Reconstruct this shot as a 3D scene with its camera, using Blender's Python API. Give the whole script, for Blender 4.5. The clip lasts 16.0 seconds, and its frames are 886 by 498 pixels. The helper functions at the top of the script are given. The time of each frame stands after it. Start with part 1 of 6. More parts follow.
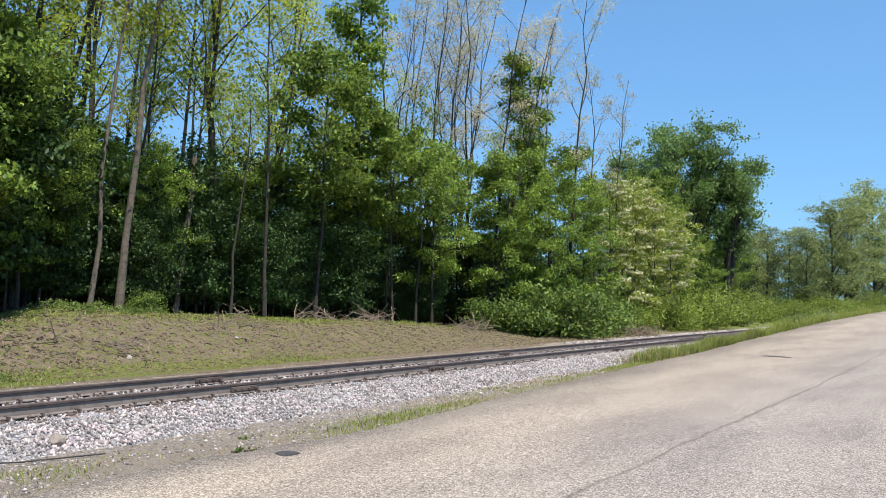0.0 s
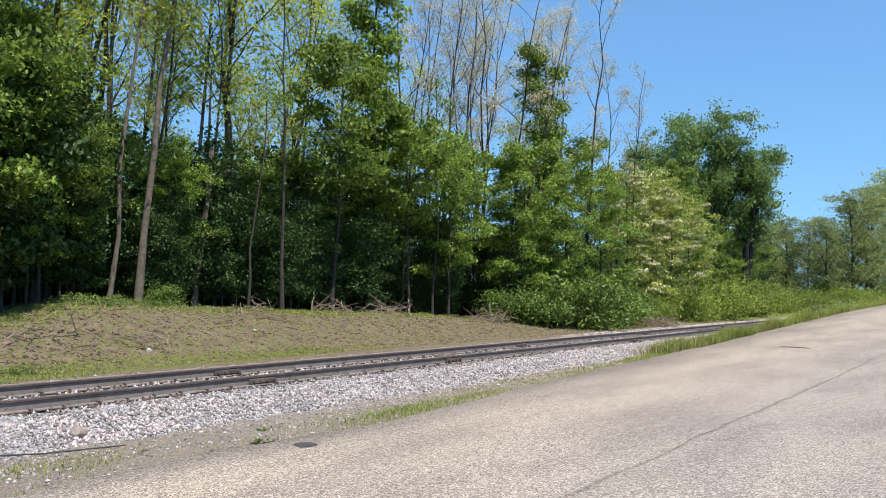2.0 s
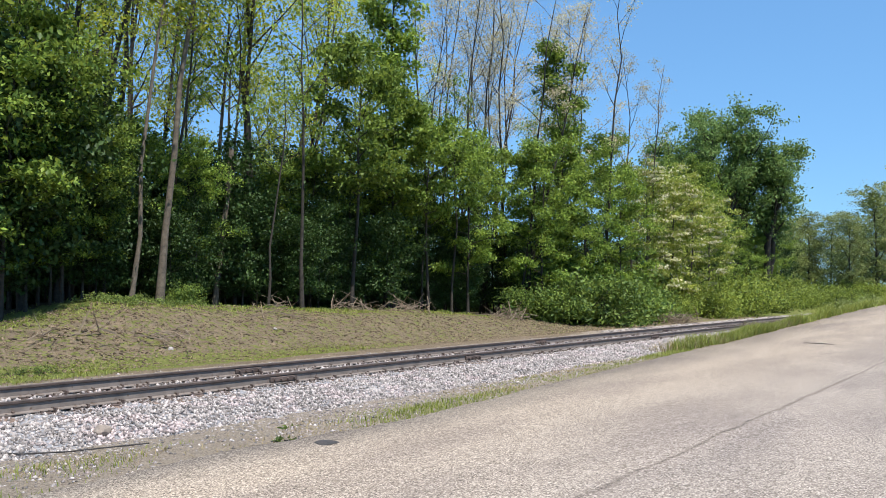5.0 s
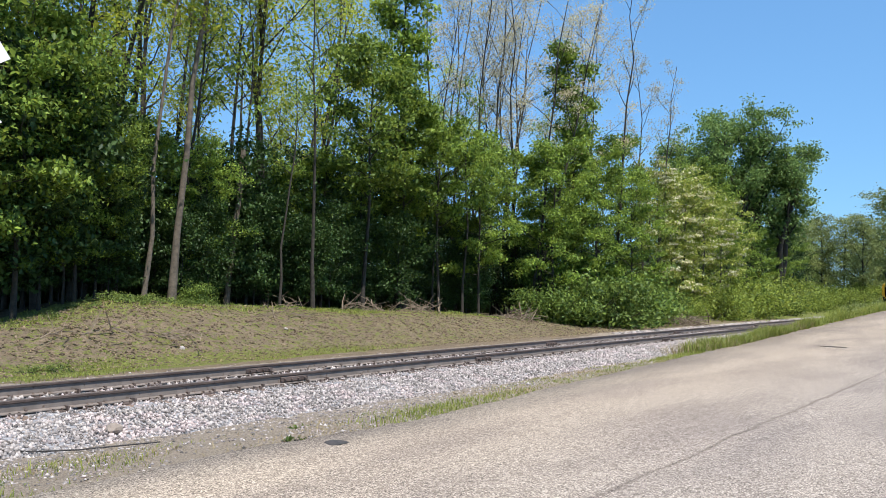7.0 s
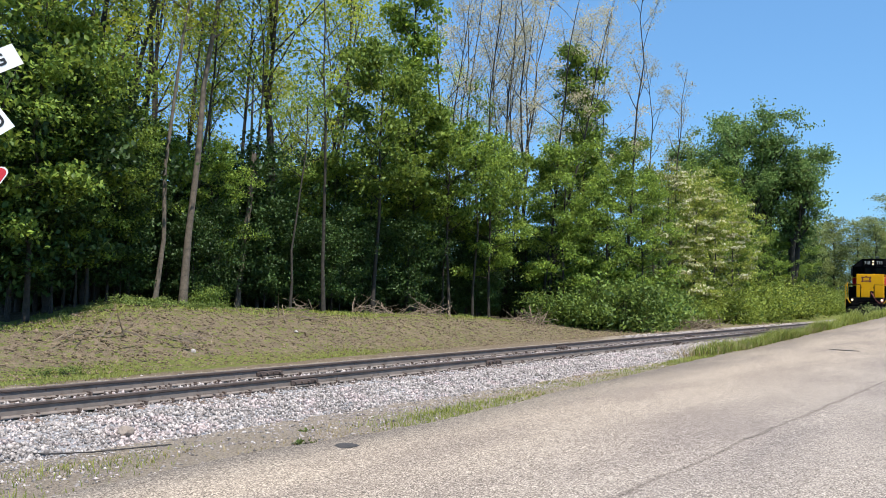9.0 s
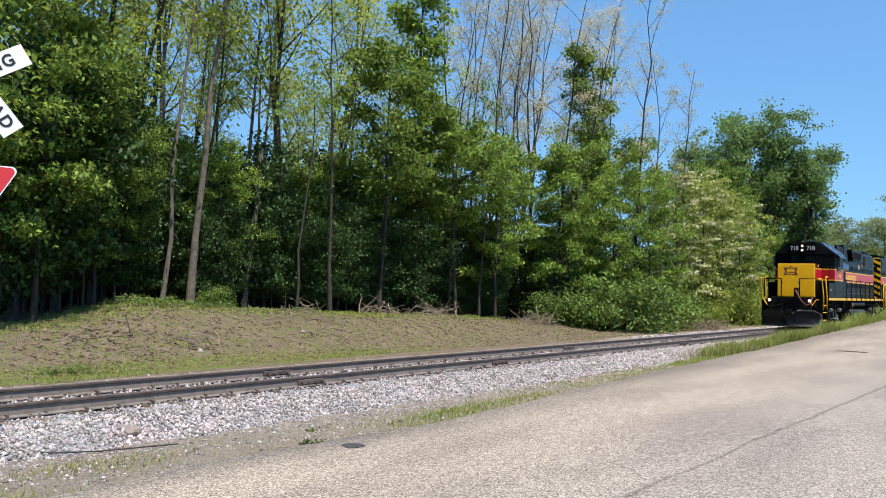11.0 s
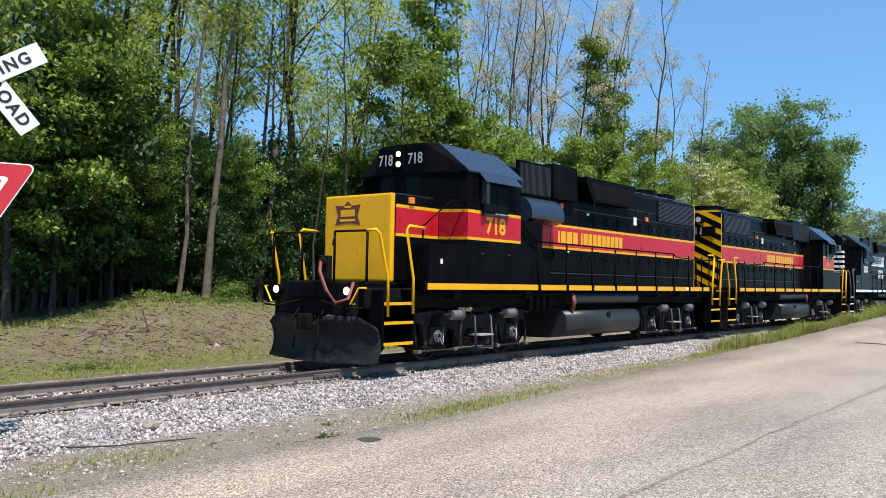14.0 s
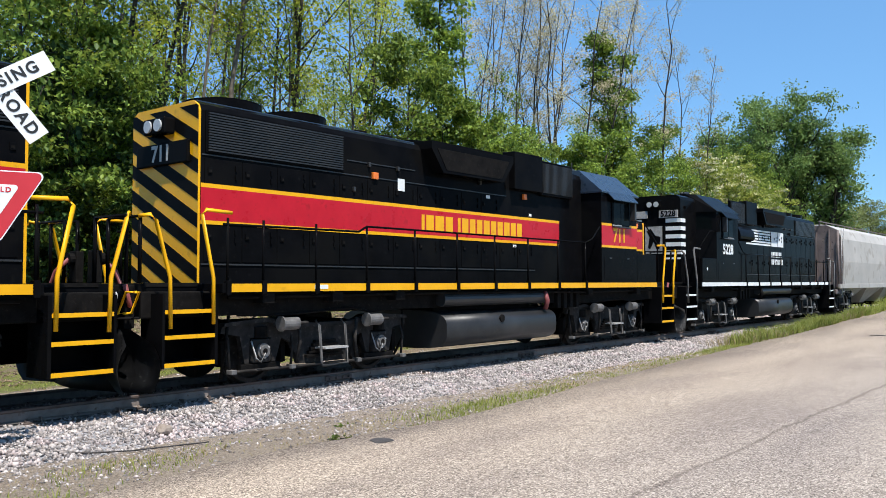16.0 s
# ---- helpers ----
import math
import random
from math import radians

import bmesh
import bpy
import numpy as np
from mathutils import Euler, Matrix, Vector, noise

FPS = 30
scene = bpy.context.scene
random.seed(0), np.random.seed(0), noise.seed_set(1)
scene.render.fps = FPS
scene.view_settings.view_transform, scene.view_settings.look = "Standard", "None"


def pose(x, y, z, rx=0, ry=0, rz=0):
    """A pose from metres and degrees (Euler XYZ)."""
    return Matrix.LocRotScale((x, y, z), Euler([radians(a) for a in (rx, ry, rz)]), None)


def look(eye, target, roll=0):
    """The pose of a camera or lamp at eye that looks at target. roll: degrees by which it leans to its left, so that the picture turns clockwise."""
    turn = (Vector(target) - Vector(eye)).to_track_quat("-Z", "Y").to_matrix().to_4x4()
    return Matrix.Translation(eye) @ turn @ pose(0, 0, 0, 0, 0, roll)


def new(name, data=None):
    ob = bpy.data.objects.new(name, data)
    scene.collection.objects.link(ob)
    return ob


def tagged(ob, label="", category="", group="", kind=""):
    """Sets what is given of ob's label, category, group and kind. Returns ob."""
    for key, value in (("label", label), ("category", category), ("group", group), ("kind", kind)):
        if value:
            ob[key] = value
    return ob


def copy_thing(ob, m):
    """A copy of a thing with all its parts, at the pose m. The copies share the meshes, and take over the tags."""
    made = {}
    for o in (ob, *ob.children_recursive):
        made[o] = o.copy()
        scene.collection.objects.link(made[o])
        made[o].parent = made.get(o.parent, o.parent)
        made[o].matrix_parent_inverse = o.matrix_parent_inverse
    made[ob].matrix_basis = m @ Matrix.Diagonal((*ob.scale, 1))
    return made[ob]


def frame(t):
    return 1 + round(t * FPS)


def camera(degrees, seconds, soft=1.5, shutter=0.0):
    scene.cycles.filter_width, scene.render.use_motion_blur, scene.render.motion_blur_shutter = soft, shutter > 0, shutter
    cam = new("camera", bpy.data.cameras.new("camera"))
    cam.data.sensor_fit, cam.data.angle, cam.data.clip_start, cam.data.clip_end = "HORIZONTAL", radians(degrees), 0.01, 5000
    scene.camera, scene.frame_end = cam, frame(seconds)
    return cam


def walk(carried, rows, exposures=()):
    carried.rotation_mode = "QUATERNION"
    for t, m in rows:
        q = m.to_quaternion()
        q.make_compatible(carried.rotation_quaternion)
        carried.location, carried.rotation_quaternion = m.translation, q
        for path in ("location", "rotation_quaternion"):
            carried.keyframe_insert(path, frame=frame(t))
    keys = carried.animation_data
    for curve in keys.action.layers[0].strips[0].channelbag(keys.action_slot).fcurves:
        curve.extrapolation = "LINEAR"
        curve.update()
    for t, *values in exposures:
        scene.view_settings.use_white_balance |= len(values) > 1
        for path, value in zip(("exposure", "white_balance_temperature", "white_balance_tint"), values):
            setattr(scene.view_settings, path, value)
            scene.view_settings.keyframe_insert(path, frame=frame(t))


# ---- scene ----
# x runs along the track, y across it towards the wood, z = 0 is the top of the rails
cam = camera(56.15, 16.0, soft=0.65)
EYE = (0.0, 0.0, 1.65)


def aim(yaw, up, roll):
    """A hand-held pose at the one standing place: yaw from +x to the left, pitch up, lean."""
    return pose(*EYE, 90 + up, 0, yaw - 90) @ pose(0, 0, 0, 0, 0, roll)


walk(cam, [
    (0.0, aim(33.168, 3.195, 1.558)),
    (0.5, aim(33.503, 3.036, 1.509)),
    (1.0, aim(33.817, 2.885, 1.391)),
    (1.5, aim(34.054, 2.764, 1.321)),
    (2.0, aim(34.283, 2.608, 1.313)),
    (2.5, aim(34.477, 2.585, 1.335)),
    (3.0, aim(34.775, 2.545, 1.297)),
    (3.5, aim(34.974, 2.459, 1.155)),
    (4.0, aim(35.179, 2.443, 1.057)),
    (6.5, aim(36.149, 2.406, 1.157)),
    (7.0, aim(36.333, 2.464, 1.278)),
    (7.5, aim(36.546, 2.601, 1.333)),
    (8.0, aim(36.697, 2.696, 1.322)),
    (8.5, aim(36.893, 2.703, 1.311)),
    (9.0, aim(37.039, 2.664, 1.282)),
    (11.5, aim(37.641, 2.616, 1.480)),
    (12.0, aim(37.759, 2.459, 1.579)),
    (12.5, aim(37.840, 2.393, 1.548)),
    (13.0, aim(38.067, 2.420, 1.429)),
    (13.5, aim(38.232, 2.331, 1.251)),
    (14.0, aim(38.480, 2.230, 1.047)),
    (14.5, aim(38.647, 2.264, 0.806)),
    (15.0, aim(38.687, 2.386, 0.454)),
    (15.5, aim(38.897, 2.301, 0.147)),
    (16.0, aim(39.094, 2.218, -0.001)),
])

# ---- daylight ----
SUN_AZ, SUN_EL = 246.0, 65.0      # degrees: azimuth from +x counter-clockwise, height
world = bpy.data.worlds.new("sky")
scene.world = world
world.use_nodes = True
wn = world.node_tree
sky = wn.nodes.new("ShaderNodeTexSky")
sky.sky_type, sky.sun_disc = "NISHITA", False
sky.sun_elevation = radians(SUN_EL)
sky.sun_rotation = radians(90 - SUN_AZ)
sky.air_density, sky.dust_density, sky.ozone_density = 1.0, 0.0, 1.2
even = wn.nodes.new("ShaderNodeGamma")          # clear spring sky, evenly blue down to the trees
even.inputs["Gamma"].default_value = 0.5
tint = wn.nodes.new("ShaderNodeMix")
tint.data_type, tint.blend_type = "RGBA", "MULTIPLY"
tint.inputs[0].default_value = 1.0
tint.inputs[7].default_value = (0.8, 1.45, 2.2, 1)
wn.links.new(sky.outputs[0], even.inputs["Color"])
wn.links.new(even.outputs[0], tint.inputs[6])
wn.links.new(tint.outputs[2], wn.nodes["Background"].inputs[0])
wn.nodes["Background"].inputs[1].default_value = 0.15
sun_data = bpy.data.lights.new("sun", "SUN")
sun_data.energy, sun_data.angle, sun_data.color = 5.6, radians(0.53), (1.0, 0.97, 0.92)
sun = new("sun", sun_data)
sun_to = Vector((math.cos(radians(SUN_AZ)) * math.cos(radians(SUN_EL)), math.sin(radians(SUN_AZ)) * math.cos(radians(SUN_EL)), math.sin(radians(SUN_EL))))
sun.matrix_world = look(sun_to * 100, (0, 0, 0))
scene.view_settings.exposure = 0.3

# ---- materials ----
def mat(name, c1, c2, scale=8.0, rough=0.7, metal=0.0, bump=0.0, bscale=None, spot=None, spot_scale=40.0, spot_at=0.6, island=0.0, per_object=0.0, spec=0.5, dust=None, dust_at=0.55):
    """Two colours mixed by coarse noise, fine spots of a third, relief, and a random shade per island or per object."""
    m = bpy.data.materials.new(name)
    m.use_nodes = True
    nt = m.node_tree
    b = nt.nodes["Principled BSDF"]
    N, L = nt.nodes.new, nt.links.new
    tc = N("ShaderNodeTexCoord")
    n1 = N("ShaderNodeTexNoise")
    n1.inputs["Scale"].default_value, n1.inputs["Detail"].default_value, n1.inputs["Roughness"].default_value = scale, 6, 0.6
    L(tc.outputs["Object"], n1.inputs["Vector"])
    r = N("ShaderNodeValToRGB")
    r.color_ramp.elements[0].position, r.color_ramp.elements[1].position = 0.32, 0.68
    r.color_ramp.elements[0].color, r.color_ramp.elements[1].color = (*c1, 1), (*c2, 1)
    L(n1.outputs["Fac"], r.inputs["Fac"])
    col = r.outputs["Color"]
    for extra, sc, at in ((spot, spot_scale, spot_at), (dust, scale * 0.35, dust_at)):
        if extra is None:
            continue
        n2 = N("ShaderNodeTexNoise")
        n2.inputs["Scale"].default_value, n2.inputs["Detail"].default_value = sc, 4
        L(tc.outputs["Object"], n2.inputs["Vector"])
        r2 = N("ShaderNodeValToRGB")
        r2.color_ramp.elements[0].position, r2.color_ramp.elements[1].position = at, at + 0.12
        L(n2.outputs["Fac"], r2.inputs["Fac"])
        mx = N("ShaderNodeMix")
        mx.data_type = "RGBA"
        L(r2.outputs["Color"], mx.inputs[0])
        L(col, mx.inputs[6])
        mx.inputs[7].default_value = (*extra, 1)
        col = mx.outputs[2]
    if island or per_object:
        src = N("ShaderNodeNewGeometry").outputs["Random Per Island"] if island else N("ShaderNodeObjectInfo").outputs["Random"]
        a = island or per_object
        mr = N("ShaderNodeMapRange")
        mr.inputs["To Min"].default_value, mr.inputs["To Max"].default_value = 1 - a, 1 + a
        L(src, mr.inputs["Value"])
        hs = N("ShaderNodeHueSaturation")
        L(mr.outputs[0], hs.inputs["Value"])
        L(col, hs.inputs["Color"])
        col = hs.outputs[0]
    L(col, b.inputs["Base Color"])
    b.inputs["Metallic"].default_value = metal
    b.inputs["Specular IOR Level"].default_value = spec
    mr2 = N("ShaderNodeMapRange")
    mr2.inputs["To Min"].default_value, mr2.inputs["To Max"].default_value = max(0.03, rough - 0.1), min(1, rough + 0.1)
    L(n1.outputs["Fac"], mr2.inputs["Value"])
    L(mr2.outputs[0], b.inputs["Roughness"])
    if bump:
        n3 = N("ShaderNodeTexNoise")
        n3.inputs["Scale"].default_value, n3.inputs["Detail"].default_value = bscale or scale * 6, 5
        L(tc.outputs["Object"], n3.inputs["Vector"])
        bp = N("ShaderNodeBump")
        bp.inputs["Strength"].default_value, bp.inputs["Distance"].default_value = 0.6, bump
        L(n3.outputs["Fac"], bp.inputs["Height"])
        L(bp.outputs[0], b.inputs["Normal"])
    return m


def glow(name, colour, strength):
    m = bpy.data.materials.new(name)
    m.use_nodes = True
    b = m.node_tree.nodes["Principled BSDF"]
    b.inputs["Base Color"].default_value = (*colour, 1)
    b.inputs["Emission Color"].default_value = (*colour, 1)
    b.inputs["Emission Strength"].default_value = strength
    return m


def leaf_mat(name, c1, c2, light=0.35):
    """Thin leaves: two greens by leaf, diffuse with some light passing through, a little gloss."""
    m = bpy.data.materials.new(name)
    m.use_nodes = True
    nt = m.node_tree
    N, L = nt.nodes.new, nt.links.new
    b, out = nt.nodes["Principled BSDF"], nt.nodes["Material Output"]
    g = N("ShaderNodeNewGeometry")
    oi = N("ShaderNodeObjectInfo")
    mx = N("ShaderNodeMix")
    mx.data_type = "RGBA"
    L(g.outputs["Random Per Island"], mx.inputs[0])
    mx.inputs[6].default_value, mx.inputs[7].default_value = (*c1, 1), (*c2, 1)
    mr = N("ShaderNodeMapRange")
    mr.inputs["To Min"].default_value, mr.inputs["To Max"].default_value = 0.78, 1.2
    L(oi.outputs["Random"], mr.inputs["Value"])
    hs = N("ShaderNodeHueSaturation")
    L(mr.outputs[0], hs.inputs["Value"])
    L(mx.outputs[2], hs.inputs["Color"])
    L(hs.outputs[0], b.inputs["Base Color"])
    b.inputs["Roughness"].default_value = 0.5
    b.inputs["Specular IOR Level"].default_value = 0.22
    tr = N("ShaderNodeBsdfTranslucent")
    hs2 = N("ShaderNodeHueSaturation")
    hs2.inputs["Hue"].default_value, hs2.inputs["Value"].default_value = 0.48, 1.5
    L(hs.outputs[0], hs2.inputs["Color"])
    L(hs2.outputs[0], tr.inputs[0])
    ms = N("ShaderNodeMixShader")
    ms.inputs[0].default_value = light
    L(b.outputs[0], ms.inputs[1])
    L(tr.outputs[0], ms.inputs[2])
    L(ms.outputs[0], out.inputs["Surface"])
    return m


M = {}


def road_material():
    """Chip seal: pale tan and grey stone chips with dark bitumen between, worn paler and darker in long patches, a long seam."""
    m = bpy.data.materials.new("road_chip_seal")
    m.use_nodes = True
    nt = m.node_tree
    N, L = nt.nodes.new, nt.links.new
    b = nt.nodes["Principled BSDF"]
    b.inputs["Roughness"].default_value, b.inputs["Specular IOR Level"].default_value = 0.93, 0.2
    pos = N("ShaderNodeNewGeometry").outputs["Position"]

    def mixed(fac, a, c, kind="MIX"):
        x = N("ShaderNodeMix")
        x.data_type, x.blend_type = "RGBA", kind
        for s, v in ((0, fac), (6, a), (7, c)):
            if isinstance(v, (tuple, float, int)):
                x.inputs[s].default_value = v if s == 0 else (*v, 1)
            else:
                L(v, x.inputs[s])
        return x.outputs[2]

    def ramp(fac, stops):
        r = N("ShaderNodeValToRGB")
        while len(r.color_ramp.elements) < len(stops):
            r.color_ramp.elements.new(0.5)
        for el, (at, c) in zip(r.color_ramp.elements, stops):
            el.position, el.color = at, (*c, 1)
        L(fac, r.inputs["Fac"])
        return r.outputs["Color"]

    def tex(kind, scale, vec=pos, **kw):
        t = N(kind)
        t.inputs["Scale"].default_value = scale
        for k, v in kw.items():
            t.inputs[k].default_value = v
        L(vec, t.inputs["Vector"])
        return t

    v = tex("ShaderNodeTexVoronoi", 75.0)
    sep = N("ShaderNodeSeparateColor")
    L(v.outputs["Color"], sep.inputs[0])
    chips = ramp(sep.outputs[0], [(0.0, (0.09, 0.074, 0.062)), (0.2, (0.215, 0.182, 0.152)), (0.62, (0.32, 0.274, 0.23)), (1.0, (0.56, 0.49, 0.42))])
    gaps = ramp(v.outputs["Distance"], [(0.45, (1, 1, 1)), (0.85, (0.6, 0.58, 0.57))])
    col = mixed(1.0, chips, gaps, "MULTIPLY")
    # long worn patches follow the road
    mp = N("ShaderNodeMapping")
    mp.inputs["Scale"].default_value = (0.22, 0.9, 1)
    L(pos, mp.inputs["Vector"])
    n1 = tex("ShaderNodeTexNoise", 1.0, mp.outputs[0], Detail=5.0)
    col = mixed(1.0, col, ramp(n1.outputs["Fac"], [(0.35, (0.84, 0.82, 0.83)), (0.6, (1.08, 1.06, 1.04))]), "MULTIPLY")
    n2 = tex("ShaderNodeTexNoise", 9.0, Detail=6.0)
    col = mixed(1.0, col, ramp(n2.outputs["Fac"], [(0.35, (0.93, 0.92, 0.92)), (0.65, (1.06, 1.05, 1.04))]), "MULTIPLY")
    # paler, sandier strip along the edge by the track
    sx = N("ShaderNodeSeparateXYZ")
    L(pos, sx.inputs[0])
    edge = N("ShaderNodeMapRange")
    edge.inputs["From Min"].default_value, edge.inputs["From Max"].default_value = 2.8, 5.6
    L(sx.outputs["Y"], edge.inputs["Value"])
    col = mixed(edge.outputs[0], col, mixed(1.0, col, (1.14, 1.1, 1.02), "MULTIPLY"))
    # seam between two passes of the spreader, a little wavy
    n3 = tex("ShaderNodeTexNoise", 0.6, Detail=6.0)
    w = N("ShaderNodeMath")
    w.operation = "MULTIPLY_ADD"
    L(n3.outputs["Fac"], w.inputs[0])
    w.inputs[1].default_value = 0.35
    L(sx.outputs["Y"], w.inputs[2])
    s2 = N("ShaderNodeMath")
    s2.operation = "SUBTRACT"
    L(w.outputs[0], s2.inputs[0])
    s2.inputs[1].default_value = 3.3
    ab = N("ShaderNodeMath")
    ab.operation = "ABSOLUTE"
    L(s2.outputs[0], ab.inputs[0])
    col = mixed(1.0, col, ramp(ab.outputs[0], [(0.0, (0.62, 0.6, 0.6)), (0.045, (1, 1, 1))]), "MULTIPLY")
    L(col, b.inputs["Base Color"])
    bp = N("ShaderNodeBump")
    bp.inputs["Strength"].default_value, bp.inputs["Distance"].default_value = 0.7, 0.004
    bp.invert = True
    L(v.outputs["Distance"], bp.inputs["Height"])
    L(bp.outputs[0], b.inputs["Normal"])
    return m


M["road"] = road_material()
M["stone"] = mat("ballast_stone", (0.215, 0.187, 0.17), (0.42, 0.37, 0.34), 6, 0.9, island=0.62, bump=0.004, bscale=60, spec=0.2, dust=(0.39, 0.32, 0.30), dust_at=0.52)
M["ballast_bed"] = mat("ballast_bed", (0.16, 0.155, 0.155), (0.36, 0.345, 0.35), 22, 0.95, bump=0.03, bscale=30, spec=0.2)
M["rail"] = mat("rail_rust", (0.06, 0.042, 0.035), (0.13, 0.092, 0.075), 5, 0.65, bump=0.001, spot=(0.05, 0.035, 0.03), spot_scale=20)
M["rail_web"] = mat("rail_dusty_web", (0.13, 0.105, 0.088), (0.22, 0.18, 0.155), 4, 0.85, spot=(0.10, 0.065, 0.045), spot_scale=12)
M["rail_top"] = mat("rail_polished", (0.13, 0.105, 0.095), (0.24, 0.2, 0.18), 3, 0.5, metal=0.7)
M["tan_stone"] = mat("tan_stone", (0.22, 0.175, 0.14), (0.33, 0.27, 0.22), 9, 0.9, bump=0.01, spec=0.2)
M["clod"] = mat("earth_clod", (0.1, 0.073, 0.048), (0.24, 0.178, 0.118), 5, 0.95, island=0.5, spec=0.1)
M["twig"] = mat("dead_twig", (0.14, 0.102, 0.07), (0.31, 0.235, 0.165), 9, 0.9)
M["patch"] = mat("bitumen_patch", (0.03, 0.028, 0.027), (0.07, 0.06, 0.055), 12, 0.9, bump=0.01)
M["tie"] = mat("tie_timber", (0.10, 0.065, 0.045), (0.22, 0.15, 0.11), 14, 0.9, bump=0.01, bscale=60, per_object=0.25)
# dark bark, its tone lowered further to carry the foliage shade on trunks
M["bark"] = mat("bark", (0.018, 0.015, 0.012), (0.062, 0.05, 0.039), 9, 0.95, bump=0.02, bscale=28)
M["bark_pale"] = mat("bark_pale", (0.08, 0.064, 0.048), (0.19, 0.15, 0.11), 7, 0.95, bump=0.02, bscale=28)
M["leaf_maple"] = leaf_mat("leaf_maple", (0.05, 0.1, 0.02), (0.27, 0.37, 0.06), 0.34)
# undergrowth leaves: canopy shade is put into this darker green
M["leaf_shaded"] = leaf_mat("leaf_shaded", (0.016, 0.04, 0.013), (0.068, 0.12, 0.028), 0.18)
M["leaf_bush"] = leaf_mat("leaf_bush", (0.04, 0.085, 0.02), (0.21, 0.29, 0.055), 0.28)
M["leaf_locust"] = leaf_mat("leaf_locust", (0.2, 0.26, 0.03), (0.4, 0.43, 0.06), 0.45)
M["leaf_yellow"] = leaf_mat("leaf_yellow", (0.07, 0.115, 0.022), (0.27, 0.33, 0.055), 0.35)
M["leaf_pale"] = leaf_mat("leaf_pale", (0.36, 0.32, 0.17), (0.6, 0.55, 0.35), 0.4)
M["leaf_flower"] = leaf_mat("leaf_flower", (0.13, 0.185, 0.03), (0.42, 0.46, 0.1), 0.35)
M["blossom"] = leaf_mat("cream_blossom", (0.5, 0.47, 0.29), (0.74, 0.71, 0.5), 0.3)
M["leaf_cotton"] = leaf_mat("leaf_cotton", (0.08, 0.145, 0.04), (0.21, 0.31, 0.09), 0.3)
M["leaf_weed"] = leaf_mat("leaf_weed", (0.08, 0.13, 0.03), (0.22, 0.27, 0.07), 0.3)
M["leaf_far"] = leaf_mat("leaf_far", (0.13, 0.17, 0.05), (0.29, 0.33, 0.12), 0.38)
M["grass"] = leaf_mat("grass_blade", (0.14, 0.19, 0.03), (0.34, 0.36, 0.09), 0.4)
M["dry_grass"] = leaf_mat("dry_grass_blade", (0.22, 0.17, 0.08), (0.36, 0.29, 0.15), 0.3)

# ---- helpers for meshes ----
def mesh_object(name, verts, faces, material, parent=None, smooth=False):
    me = bpy.data.meshes.new(name)
    me.from_pydata(verts, [], faces)
    me.materials.append(material)
    if smooth:
        me.shade_smooth()
    ob = new(name, me)
    ob.parent = parent
    return ob


def np_mesh(name, verts, tris, material, parent=None, quads=False):
    """A large mesh from arrays."""
    k = 4 if quads else 3
    me = bpy.data.meshes.new(name)
    me.vertices.add(len(verts))
    me.vertices.foreach_set("co", np.asarray(verts, np.float32).ravel())
    me.loops.add(tris.size)
    me.loops.foreach_set("vertex_index", np.asarray(tris, np.int32).ravel())
    me.polygons.add(len(tris))
    me.polygons.foreach_set("loop_start", np.arange(len(tris), dtype=np.int32) * k)
    me.update(calc_edges=True)
    me.validate()
    me.materials.append(material)
    ob = new(name, me)
    ob.parent = parent
    return ob


def smooth01(a, b, v):
    k = np.clip((np.asarray(v, float) - a) / (b - a), 0, 1)
    return k * k * (3 - 2 * k)


rng = np.random.default_rng(7)
TRACK_Y = 11.85


def wob(x, y, s, seed=0.0):
    """Cheap smooth unevenness, about -1 to 1."""
    return (np.sin(x * s + 1.3 * np.sin(y * s * 0.7 + seed) + seed) + np.sin(y * s * 1.13 + 1.7 * np.sin(x * s * 0.6 - seed) + 2 * seed)
            + np.sin((x + y) * s * 1.9 + seed * 3) * 0.5 + np.sin((x - 0.7 * y) * s * 3.1 + seed) * 0.3) / 2.8


def road_z(x):
    """The road climbs gently away from the crossing."""
    return np.interp(x, [-400, 0, 20, 28, 36, 47, 58, 78, 102, 160, 400], [-0.12, -0.12, -0.12, -0.09, 0.02, 0.32, 0.58, 0.95, 1.32, 1.6, 1.6])


def road_edge(x):
    return np.interp(x, [-60, 2.5, 4, 5.6, 6.7, 8.5, 10.9, 16.3, 25, 36, 58, 102, 400], [6.45, 6.45, 6.7, 6.85, 6.7, 6.72, 6.9, 7.45, 8.15, 8.7, 8.9, 8.9, 8.9]) + 0.06 * wob(x, 0 * x, 1.7, 2) + 0.03 * wob(x, 0 * x, 6.1, 1)


